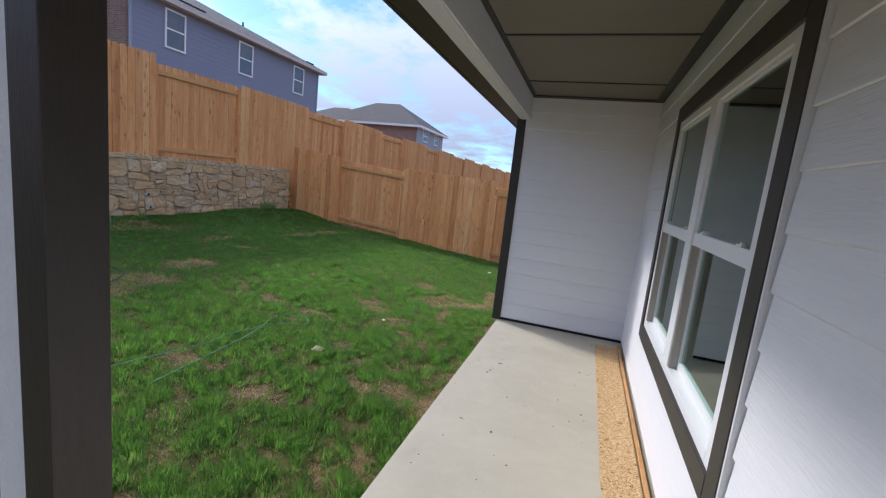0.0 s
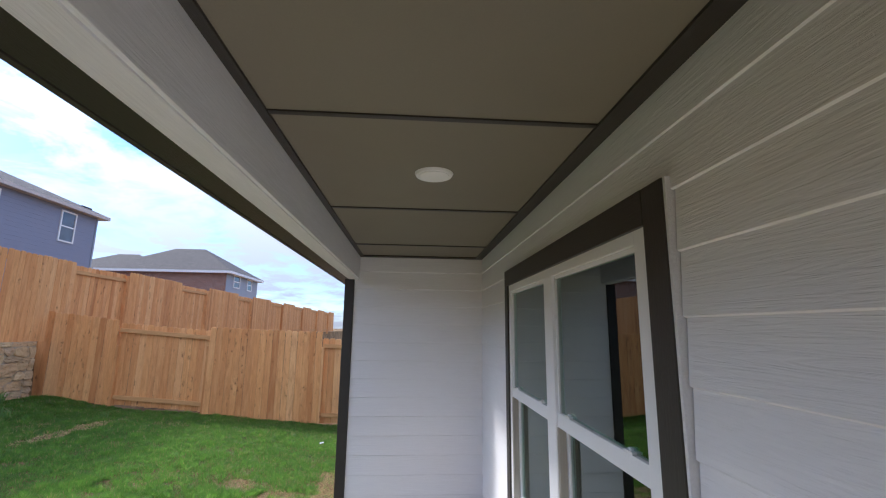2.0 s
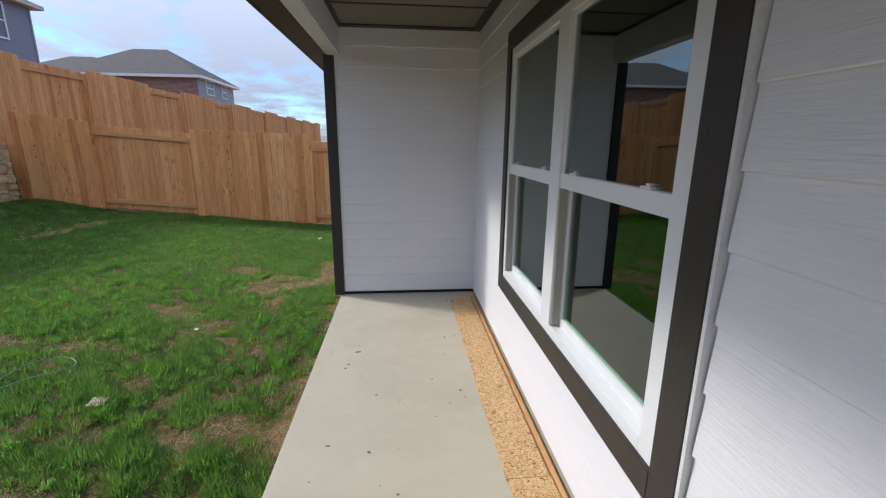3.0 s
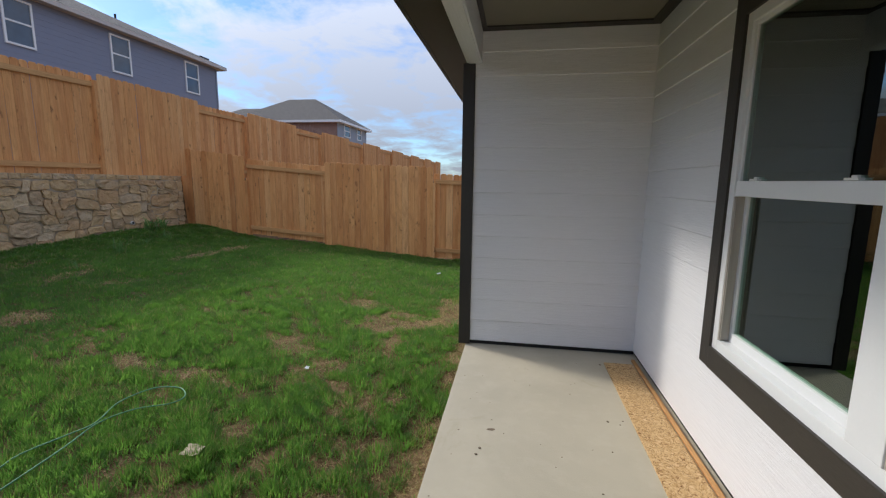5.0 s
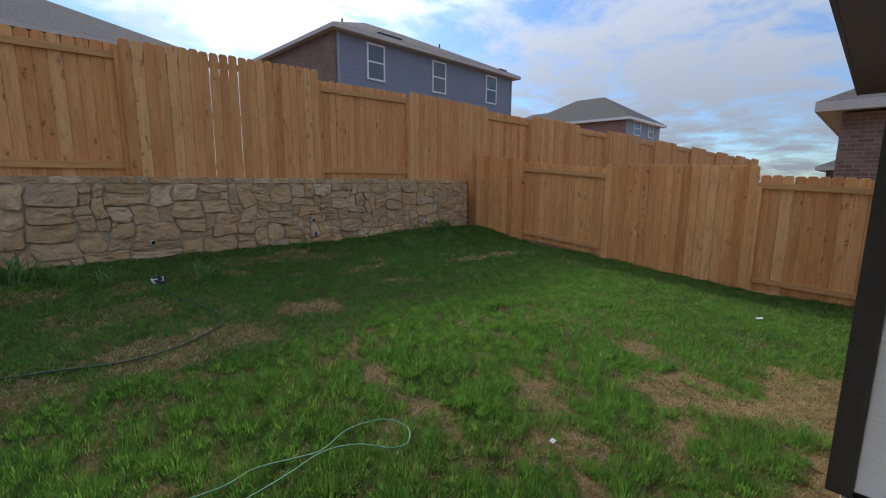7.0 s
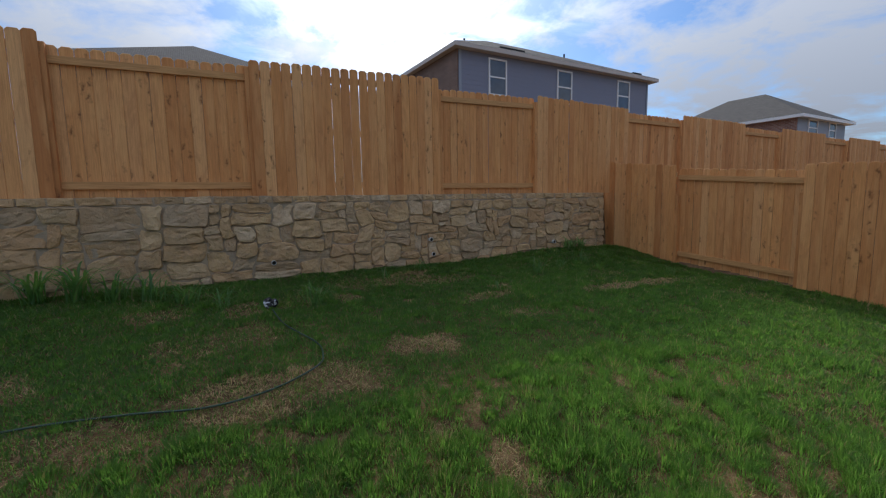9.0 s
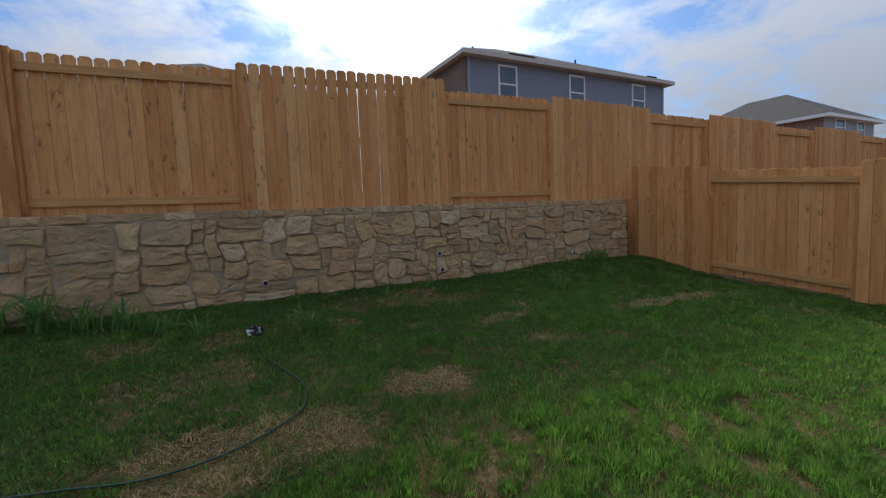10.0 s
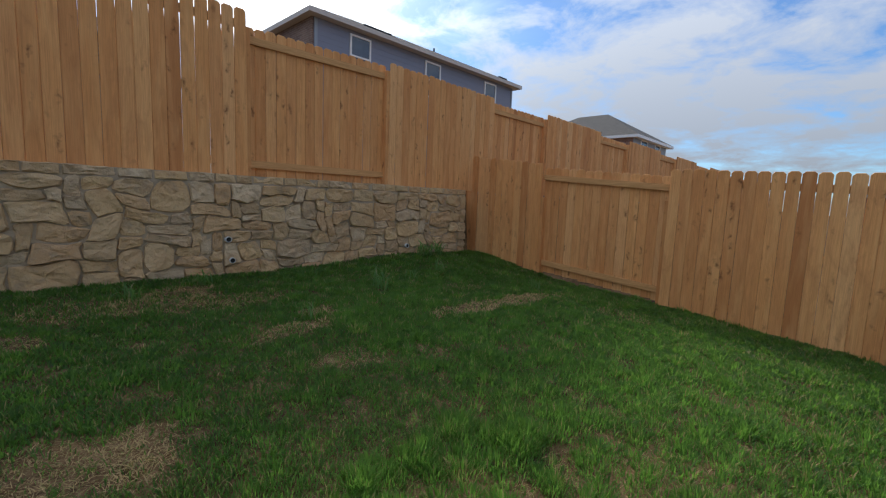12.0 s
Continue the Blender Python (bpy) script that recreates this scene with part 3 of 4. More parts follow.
def plank_mesh(length):
    """A lapped fibre-cement board, its length along +y, its face towards -x, leaning out at the foot."""
    key = round(length, 3)
    if key not in plank_cache:
        bm = bmesh.new()
        prof = [(-0.0095, 0.0), (-0.0155, 0.0045), (-0.0045, LAP + 0.014), (0.0, LAP + 0.014), (0.0, 0.012)]
        a = [bm.verts.new((px, 0, pz)) for px, pz in prof]
        c = [bm.verts.new((px, key, pz)) for px, pz in prof]
        q = len(prof)
        for i in range(q):
            bm.faces.new((a[i], a[(i + 1) % q], c[(i + 1) % q], c[i]))
        bm.faces.new(a[::-1])
        bm.faces.new(c)
        bmesh.ops.recalc_face_normals(bm, faces=bm.faces)
        plank_cache[key] = mesh_of(bm, MAT["siding"], "plank")
    return plank_cache[key]


def siding(parent, base, turn, u0, u1, z0, z1, gaps=(), seed=1, joints=True):
    """Courses of boards on a wall; gaps are (u0, u1, z0, z1) left open."""
    r = random.Random(seed)
    z = z0
    while z < z1 - 0.02:
        spans = [(u0, u1)]
        for g0, g1, h0, h1 in gaps:
            if z + LAP > h0 + 0.11 and z < h1 - 0.06:
                spans = [s for a, c in spans for s in ((a, min(c, g0)), (max(a, g1), c)) if s[1] - s[0] > 0.02]
        for a, c in spans:
            cuts = [a, c]
            if joints and c - a > 2.2:
                cuts.insert(1, a + r.uniform(0.3, 0.7) * (c - a))
            for p, q in zip(cuts, cuts[1:]):
                piece("plank", plank_mesh(q - p - 0.002), parent, base @ pose(0, 0, 0, 0, 0, turn) @ pose(r.uniform(-0.0008, 0.0008), p, z))
        z += LAP


WIN = (1.675, 3.835, 0.494, 2.25)       # outer casing: y0, y1, z0, z1
OPEN = (1.785, 3.742, 0.597, 2.137)      # opening
bm = boxes((HOUSE_X, HOUSE_X + 0.14, -4.0, OPEN[0], 0.03, 2.62), (HOUSE_X, HOUSE_X + 0.14, OPEN[1], END_Y + 0.15, 0.03, 2.62),
           (HOUSE_X, HOUSE_X + 0.14, OPEN[0], OPEN[1], 0.03, OPEN[2]), (HOUSE_X, HOUSE_X + 0.14, OPEN[0], OPEN[1], OPEN[3], 2.62))
wall_east = solid("wall_east", bm, MAT["siding"], "white lapped board siding on the long house wall", "wall", kind="structure")
bm = boxes((-0.60, HOUSE_X, END_Y, END_Y + 0.14, 0.03, 2.62), (-0.60, -0.46, END_Y + 0.14, 9.0, 0.0, 2.62), (-0.46, 4.0, 8.86, 9.0, 0.0, 2.62))
wall_north = solid("wall_north", bm, MAT["siding"], "white lapped board siding on the short wing wall", "wall", kind="structure")

# near-black strip at the wall foot: the gap's dirt and shade put into colour
part("sill_strip", boxes((HOUSE_X + 0.004, HOUSE_X + 0.13, -4.0, END_Y, 0.0, 0.03)), MAT["dark"], wall_east, "near-black strip for the dirt and shade in the gap under the lowest board")
part("sill_strip", boxes((-0.59, HOUSE_X, END_Y + 0.004, END_Y + 0.13, 0.0, 0.03)), MAT["dark"], wall_north, "near-black strip for the dirt and shade in the gap under the lowest board")

# dark corner boards of the wing wall
for nm, d in (("corner_board", (-0.645, -0.55, END_Y - 0.028, END_Y - 0.001, 0.004, 2.31)), ("corner_board", (-0.645, -0.602, END_Y + 0.001, END_Y + 0.10, 0.004, 2.31))):
    part(nm, boxes(d, bevel=0.003), MAT["brown_up"], wall_north, "dark brown corner board")

# ceiling of the patio
CZ = 2.545
bm = boxes((-0.50, HOUSE_X, -4.0, 1.965, CZ + 0.012, CZ + 0.03), (-0.50, HOUSE_X, 1.975, 3.182, CZ + 0.012, CZ + 0.03), (-0.50, HOUSE_X, 3.192, 4.40, CZ + 0.012, CZ + 0.03), (-0.50, HOUSE_X, 4.41, END_Y, CZ + 0.012, CZ + 0.03))
solid("ceiling", bm, MAT["taupe"], "taupe painted patio ceiling panels with dark seams", "ceiling", kind="structure")
bm = boxes((-0.50, -0.463, -4.0, END_Y, CZ, CZ + 0.011), (HOUSE_X - 0.082, HOUSE_X, -4.0, END_Y, CZ, CZ + 0.011), (-0.463, HOUSE_X - 0.082, END_Y - 0.095, END_Y, CZ, CZ + 0.011),
           (-0.463, HOUSE_X - 0.082, 1.957, 1.983, CZ + 0.005, CZ + 0.0115), (-0.463, HOUSE_X - 0.082, 3.174, 3.200, CZ + 0.005, CZ + 0.0115), (-0.463, HOUSE_X - 0.082, 4.392, 4.418, CZ + 0.005, CZ + 0.0115))
solid("trim", bm, MAT["brown"], "dark brown trim boards round the patio ceiling", "trim", kind="structure")

# beam on the open side
beam = thing("porch_beam", "white boxed wooden beam along the patio edge", "beam")
part("face_board", boxes((-0.516, -0.498, -4.0, END_Y - 0.002, 2.312, CZ + 0.03), bevel=0.002), MAT["white"], beam)
part("bottom_board", boxes((-0.602, -0.512, -4.0, END_Y - 0.002, 2.305, 2.322), bevel=0.002), MAT["white"], beam)
part("outer_board", boxes((-0.618, -0.600, -4.0, 9.0, 2.312, CZ + 0.03), bevel=0.002), MAT["white"], beam)

# eave and roof
roof = thing("roof", "grey shingled house roof with dark brown eave", "roof", kind="structure")
part("soffit", boxes((-0.925, -0.619, -4.0, 9.6, 2.445, 2.457)), MAT["brown"], roof)
part("fascia", boxes((-0.955, -0.928, -4.0, 9.6, 2.44, 2.60), bevel=0.003), MAT["brown"], roof)
bm = bmesh.new()
vs = [bm.verts.new(p) for p in ((-1.0, -4.2, 2.60), (-1.0, 9.7, 2.60), (6.0, 9.7, 5.4), (6.0, -4.2, 5.4), (-1.0, -4.2, 2.63), (-1.0, 9.7, 2.63), (6.0, 9.7, 5.43), (6.0, -4.2, 5.43))]
for f_ in ((0, 1, 2, 3), (7, 6, 5, 4), (0, 4, 5, 1), (1, 5, 6, 2), (2, 6, 7, 3), (3, 7, 4, 0)):
    bm.faces.new([vs[i] for i in f_])
part("shingles", bm, MAT["shingle"], roof)
part("gable_wall", boxes((HOUSE_X + 0.2, 5.8, -4.0, -3.86, 0, 2.6), (HOUSE_X + 0.2, 5.8, 8.7, 8.84, 0, 2.6), (5.8, 5.94, -4.0, 8.84, 0, 5.2)), MAT["siding"], roof)

# post at the near end of the patio
post = thing("porch_post", "boxed white porch post with dark brown corner boards", "post")
part("core", boxes((-0.682, -0.596, 0.565, 0.645, 0.0, 2.304)), MAT["white"], post)
part("corner_board", boxes((-0.595, -0.522, 0.556, 0.65, 0.0, 2.304), bevel=0.003), MAT["brown_up"], post, "dark brown corner board")

# recessed lamp in the ceiling
lamp = thing("ceiling_light", "round white flush ceiling light", "lamp", at=(0.15, 2.545, CZ + 0.012))
bm = bmesh.new()
bmesh.ops.create_cone(bm, cap_ends=True, segments=40, radius1=0.088, radius2=0.095, depth=0.012)
bmesh.ops.translate(bm, verts=bm.verts, vec=(0, 0, -0.006))
part("rim", bm, MAT["lamp"], lamp)
bm = bmesh.new()
bmesh.ops.create_uvsphere(bm, u_segments=32, v_segments=10, radius=0.076)
for q in bm.verts:
    q.co.z = min(q.co.z, 0) * 0.10 - 0.0125
part("diffuser", bm, MAT["lamp"], lamp, "", True)

# window
win = thing("window_1", "twin white vinyl window in dark brown casing", "window", kind="structure")
fx = HOUSE_X - 0.034
for d in ((fx, fx + 0.036, WIN[0], OPEN[0] + 0.004, WIN[2], WIN[3]), (fx, fx + 0.036, OPEN[1] - 0.004, WIN[1], WIN[2], WIN[3])):
    part("casing", boxes(d, bevel=0.003), MAT["brown_up"], win, "dark brown casing board")
for d in ((fx - 0.002, fx + 0.034, OPEN[0] + 0.004, OPEN[1] - 0.004, OPEN[3] - 0.004, WIN[3]), (fx - 0.002, fx + 0.034, OPEN[0] + 0.004, OPEN[1] - 0.004, WIN[2], OPEN[2] + 0.004)):
    part("casing", boxes(d, bevel=0.003), MAT["brown"], win, "dark brown casing board")
part("flashing", boxes((HOUSE_X - 0.030, HOUSE_X - 0.001, WIN[0] - 0.014, WIN[0] - 0.001, WIN[2], WIN[3]), bevel=0.001), MAT["white"], win, "thin white edge strip")
X0 = HOUSE_X - 0.022
MID = 2.795
fr_ = part("window_frame", boxes((X0, X0 + 0.085, OPEN[0], OPEN[0] + 0.09, OPEN[2], OPEN[3]), (X0, X0 + 0.085, OPEN[1] - 0.05, OPEN[1], OPEN[2], OPEN[3]),
                                (X0, X0 + 0.085, OPEN[0] + 0.09, OPEN[1] - 0.05, OPEN[3] - 0.05, OPEN[3]), (X0, X0 + 0.085, OPEN[0] + 0.09, OPEN[1] - 0.05, OPEN[2], OPEN[2] + 0.055),
                                (X0 - 0.003, X0 + 0.085, MID - 0.068, MID + 0.068, OPEN[2] + 0.055, OPEN[3] - 0.05), bevel=0.004), MAT["vinyl"], win)
for y0, y1 in ((OPEN[0] + 0.09, MID - 0.068), (MID + 0.068, OPEN[1] - 0.05)):
    zm = 1.378
    sash = part("upper_sash", boxes((X0 + 0.012, X0 + 0.035, y0, y0 + 0.018, zm, OPEN[3] - 0.05), (X0 + 0.012, X0 + 0.035, y1 - 0.018, y1, zm, OPEN[3] - 0.05),
                                    (X0 + 0.012, X0 + 0.035, y0 + 0.018, y1 - 0.018, OPEN[3] - 0.068, OPEN[3] - 0.05), (X0 + 0.006, X0 + 0.037, y0, y1, zm - 0.038, zm + 0.03), bevel=0.003), MAT["vinyl"], win)
    p1 = part("pane", boxes((X0 + 0.022, X0 + 0.026, y0 + 0.017, y1 - 0.017, zm + 0.028, OPEN[3] - 0.067)), MAT["glass"], sash)
    lower = part("lower_sash", boxes((X0 + 0.045, X0 + 0.072, y0, y0 + 0.035, OPEN[2] + 0.055, zm), (X0 + 0.045, X0 + 0.072, y1 - 0.035, y1, OPEN[2] + 0.055, zm),
                                     (X0 + 0.045, X0 + 0.072, y0 + 0.035, y1 - 0.035, OPEN[2] + 0.055, OPEN[2] + 0.10), (X0 + 0.045, X0 + 0.072, y0 + 0.035, y1 - 0.035, zm - 0.035, zm), bevel=0.003), MAT["vinyl"], win)
    p2 = part("pane", boxes((X0 + 0.056, X0 + 0.060, y0 + 0.034, y1 - 0.034, OPEN[2] + 0.098, zm - 0.034)), MAT["glass"], lower)
    part("side_track", boxes((X0 + 0.002, X0 + 0.044, y1 - 0.012, y1 - 0.001, OPEN[2] + 0.057, zm - 0.040), (X0 + 0.006, X0 + 0.010, y1 - 0.018, y1 - 0.012, OPEN[2] + 0.057, zm - 0.040)), MAT["track"], win, "beige sash track")
    for q in (y0 + 0.14, y1 - 0.14):
        part("latch", boxes((X0 + 0.004, X0 + 0.040, q - 0.03, q + 0.03, zm + 0.031, zm + 0.039), (X0 + 0.012, X0 + 0.030, q - 0.012, q + 0.012, zm + 0.039, zm + 0.047), bevel=0.002), MAT["lamp"], sash, "small white tilt latch")
    p1.visible_shadow = p2.visible_shadow = False

# the room behind the window
bm = boxes((HOUSE_X + 0.145, 5.0, 0.6, 0.7, 0.05, 2.6), (HOUSE_X + 0.145, 5.0, 4.9, 5.0, 0.05, 2.6), (5.0, 5.1, 0.6, 5.0, 0.05, 2.6), (HOUSE_X + 0.145, 5.0, 0.7, 4.9, 2.5, 2.6), (HOUSE_X + 0.145, 5.0, 0.7, 4.9, 0.0, 0.05))
solid("room_shell", bm, MAT["room"], "bare grey room behind the window", "room", kind="structure")

# boards lying on the slab at the wall foot
bm = boxes((0.525, 0.735, 2.44, 4.86, 0.0, 0.012), bevel=0.001)
solid("strand_board", bm, MAT["osb"], "long strip of strand board lying on the slab", "board", "strips of strand board")
bm = boxes((0.535, 0.742, 0.2, 2.437, 0.0, 0.012), bevel=0.001)
solid("strand_board", bm, MAT["osb"], "strip of strand board lying on the slab", "board", "strips of strand board")
bm = boxes((0.748, 0.772, 0.2, 4.95, 0.0, 0.016), bevel=0.002)
solid("edge_strip", bm, MAT["rail"], "thin wooden strip lying at the wall foot", "strip")


# ---- fences ----
picket_cache = {}


def picket_mesh(width, height, taper=0.0):
    """A dog-eared board with worn, chamfered long edges, its faces towards +x and -x."""
    key = (round(width, 3), round(height, 2), taper)
    if key not in picket_cache:
        w, h, t, ear, cut = key[0] / 2, key[1], 0.008, 0.028, 0.0045
        bm = bmesh.new()
        e = w - taper
        prof = [(-w, 0), (w, 0), (w, h - 0.36), (e, h - 0.24), (e, h - ear), (e - ear, h), (-e + ear, h), (-e, h - ear), (-e, h - 0.24), (-w, h - 0.36)]
        q = len(prof)
        rims = []
        for x, c in ((-t, cut), (-t + 0.006, 0.0), (t - 0.006, 0.0), (t, cut)):
            rims.append([bm.verts.new((x, y - math.copysign(c, y), z - (c if z > h - 0.01 else 0.0))) for y, z in prof])
        for r0, r1 in zip(rims, rims[1:]):
            for i in range(q):
                bm.faces.new((r0[i], r0[(i + 1) % q], r1[(i + 1) % q], r1[i]))
        bm.faces.new(rims[0][::-1])
        bm.faces.new(rims[-1])
        bmesh.ops.recalc_face_normals(bm, faces=bm.faces)
        picket_cache[key] = mesh_of(bm, MAT["cedar"], "picket")
    return picket_cache[key]


def fence_bay(place, length, front, bottom, top, label, group, seed, gap=0.004, taper=0.0):
    """One bay of a cedar fence. It runs along local +y from place; its near side is local +x. front: boards on the near side of the rails.
    bottom and top: heights at the start and the end."""
    r = random.Random(seed)
    bay = thing("fence_panel", label, "fence", group)
    bay.matrix_basis = place
    n_ = max(1, round(length / 0.1405))
    step = length / n_
    for i in range(n_):
        u = (i + 0.5) / n_
        z0, z1 = bottom[0] + (bottom[1] - bottom[0]) * u, top[0] + (top[1] - top[0]) * u
        h = round((z1 - z0) / 0.01) * 0.01
        w = step - r.choice((0.0005, 0.001, gap, gap * 1.6))
        x = 0.008 if front else -0.105
        piece("picket", picket_mesh(round(w, 3), h, taper), bay, pose(x + r.uniform(-0.006, 0.006), (i + 0.5) * step + r.uniform(-0.001, 0.001), z1 - h + r.uniform(-0.008, 0.008), r.uniform(-0.10, 0.10), r.uniform(-0.15, 0.15), r.uniform(-1.3, 1.3)))
    for dz in (0.17, 0.93, 1.68):
        if not front and dz == 0.93:
            continue
        bm = bmesh.new()
        x0, x1 = (-0.042, -0.002) if front else (-0.095, -0.055)
        za, zb = bottom[0] + (top[0] - bottom[0]) * dz / 1.85, bottom[1] + (top[1] - bottom[1]) * dz / 1.85
        box(bm, x0, x1, 0.002, length - 0.002, -0.045, 0.045, bevel=0.003)
        for q in bm.verts:
            q.co.z += za + (zb - za) * q.co.y / length
        part("rail", bm, MAT["rail"], bay)
    return bay


# upper fence on the retaining wall
edges = [-6.4, -3.5, -1.35, 1.55, 3.71, 6.69, 8.88, 11.55, 13.6, 16.5, 18.6, 21.57, 23.5, 26.4, 28.9, 31.6, 34.0, 36.7, 39.1, 42.0, 44.2, 47.0]
for i, (a, c) in enumerate(zip(edges, edges[1:])):
    front = i % 2 == 0
    top = {4: (3.29, 3.395), 5: (3.245, 3.295), 6: (3.32, 3.30), 3: (3.19, 3.235)}.get(i, (3.31, 3.31) if front else (3.24, 3.24))
    ob = fence_bay(pose(FENCE_X, a, 0), c - a, front, (1.425, 1.425), top,
                   "cedar fence bay with boards nailed over the rails" if front else "cedar fence bay with its rails on the near side", "upper fence bays", 100 + i, gap=0.0012, taper=0.0042 if i in (3, 4) else 0.0)
    bm = boxes((-0.135, -0.003, -0.045, 0.045, 1.2, 3.2))
    part("post", bm, MAT["cedar"], ob)

# lower fence across the end of the yard; local +y runs along world -x
low = [(-6.60, -8.42, True, (0.06, 0.273), (1.92, 2.133)), (-4.57, -6.60, False, (-0.10, 0.06), (1.70, 1.86)), (-2.02, -4.57, True, (-0.36, -0.12), (1.69, 1.79)), (0.42, -2.02, False, (-0.42, -0.34), (1.44, 1.56)),
       (3.0, 0.42, True, (-0.5, -0.42), (1.45, 1.5))]
for i, (xa, xb, front, bot, top) in enumerate(low):
    # runs from the house side towards the retaining wall, near side facing the yard
    ob = fence_bay(Matrix.Translation((xb, FENCE_Y, 0)) @ pose(0, 0, 0, 0, 0, -90), xa - xb, front, (bot[1], bot[0]), (top[1], top[0]),
                   "cedar fence bay with boards nailed over the rails" if front else "cedar fence bay with its rails on the near side", "lower fence bays", 300 + i, gap=0.004, taper=0.003 if i == 2 else 0.0)
    part("post", boxes((-0.135, -0.003, -0.045, 0.045, -0.4, 1.35 if i else 1.75)), MAT["cedar"], ob)


# ---- retaining wall ----
def stone_mesh(poly, r, depth):
    """A split rubble stone: angular outline, broken arris, a tilted hackled face towards +x."""
    mid = sum(poly, Vector((0, 0))) / len(poly)
    ring = []
    for a, c in zip(poly, poly[1:] + poly[:1]):
        k_ = max(1, int((c - a).length / 0.07))
        for j in range(k_):
            ring.append(a.lerp(c, j / k_))
    tilt_y, tilt_z = r.uniform(-0.07, 0.07), r.uniform(-0.12, 0.04)
    seed = Vector((r.uniform(0, 90), r.uniform(0, 90), r.uniform(0, 90)))
    bm = bmesh.new()
    loops = []
    for scale, x in ((1.0, -0.03), (0.985, depth * 0.55), (0.93, depth * 0.95), (0.66, depth), (0.34, depth)):
        lp = []
        for q in ring:
            d = (q - mid) * scale
            if x < 0:
                lp.append(bm.verts.new((x, mid.x + d.x, mid.y + d.y)))
                continue
            jit = 0.007 if scale > 0.9 else 0.004
            rug = 0.020 * noise.noise(seed + Vector((d.x * 9, d.y * 12, 0))) + 0.010 * noise.noise(seed + Vector((d.x * 24, d.y * 30, 3)))
            lp.append(bm.verts.new((x + rug + r.uniform(-jit, jit) * 0.5 + d.x * tilt_y + d.y * tilt_z, mid.x + d.x + r.uniform(-jit, jit), mid.y + d.y + r.uniform(-jit, jit))))
        loops.append(lp)
    k_ = len(ring)
    for l0, l1 in zip(loops, loops[1:]):
        for i in range(k_):
            bm.faces.new((l0[i], l0[(i + 1) % k_], l1[(i + 1) % k_], l1[i]))
    ctr = bm.verts.new((depth + r.uniform(-0.006, 0.010), mid.x, mid.y))
    for i in range(k_):
        bm.faces.new((loops[-1][i], loops[-1][(i + 1) % k_], ctr))
    bmesh.ops.translate(bm, verts=bm.verts, vec=(0, -mid.x, -mid.y))
    bmesh.ops.recalc_face_normals(bm, faces=bm.faces)
    return mesh_of(bm, MAT["stone"], "stone"), mid


WY0, WY1, WTOP = -1.6, 10.62, 1.44
bm = boxes((WALL_X - 0.28, WALL_X - 0.011, -6.4, 10.60, -0.1, WTOP - 0.006))
retaining_wall = solid("retaining_wall", bm, MAT["mortar"], "tan rubble stone retaining wall with grey mortar", "wall", kind="structure")
rs = random.Random(11)
CELL = 0.0636
NU, NV = int((WY1 - WY0) / CELL), 21
taken = np.zeros((NU, NV), bool)


def warped(y, z):
    """Leans and bends the courses, so that joints run unevenly."""
    edge = min(1.0, max(0.0, (1.335 - z) / 0.12)) * min(1.0, max(0.0, (WY1 - y) / 0.2))
    a_ = noise.noise(Vector((y * 2.1, z * 2.6, 0.3))) + 0.5 * noise.noise(Vector((y * 5.0, z * 6.0, 4.3)))
    c_ = noise.noise(Vector((y * 2.3, z * 2.4, 8.1))) + 0.5 * noise.noise(Vector((y * 5.5, z * 5.0, 2.3)))
    return Vector((y + 0.085 * a_ * edge, z + 0.075 * c_ * edge))


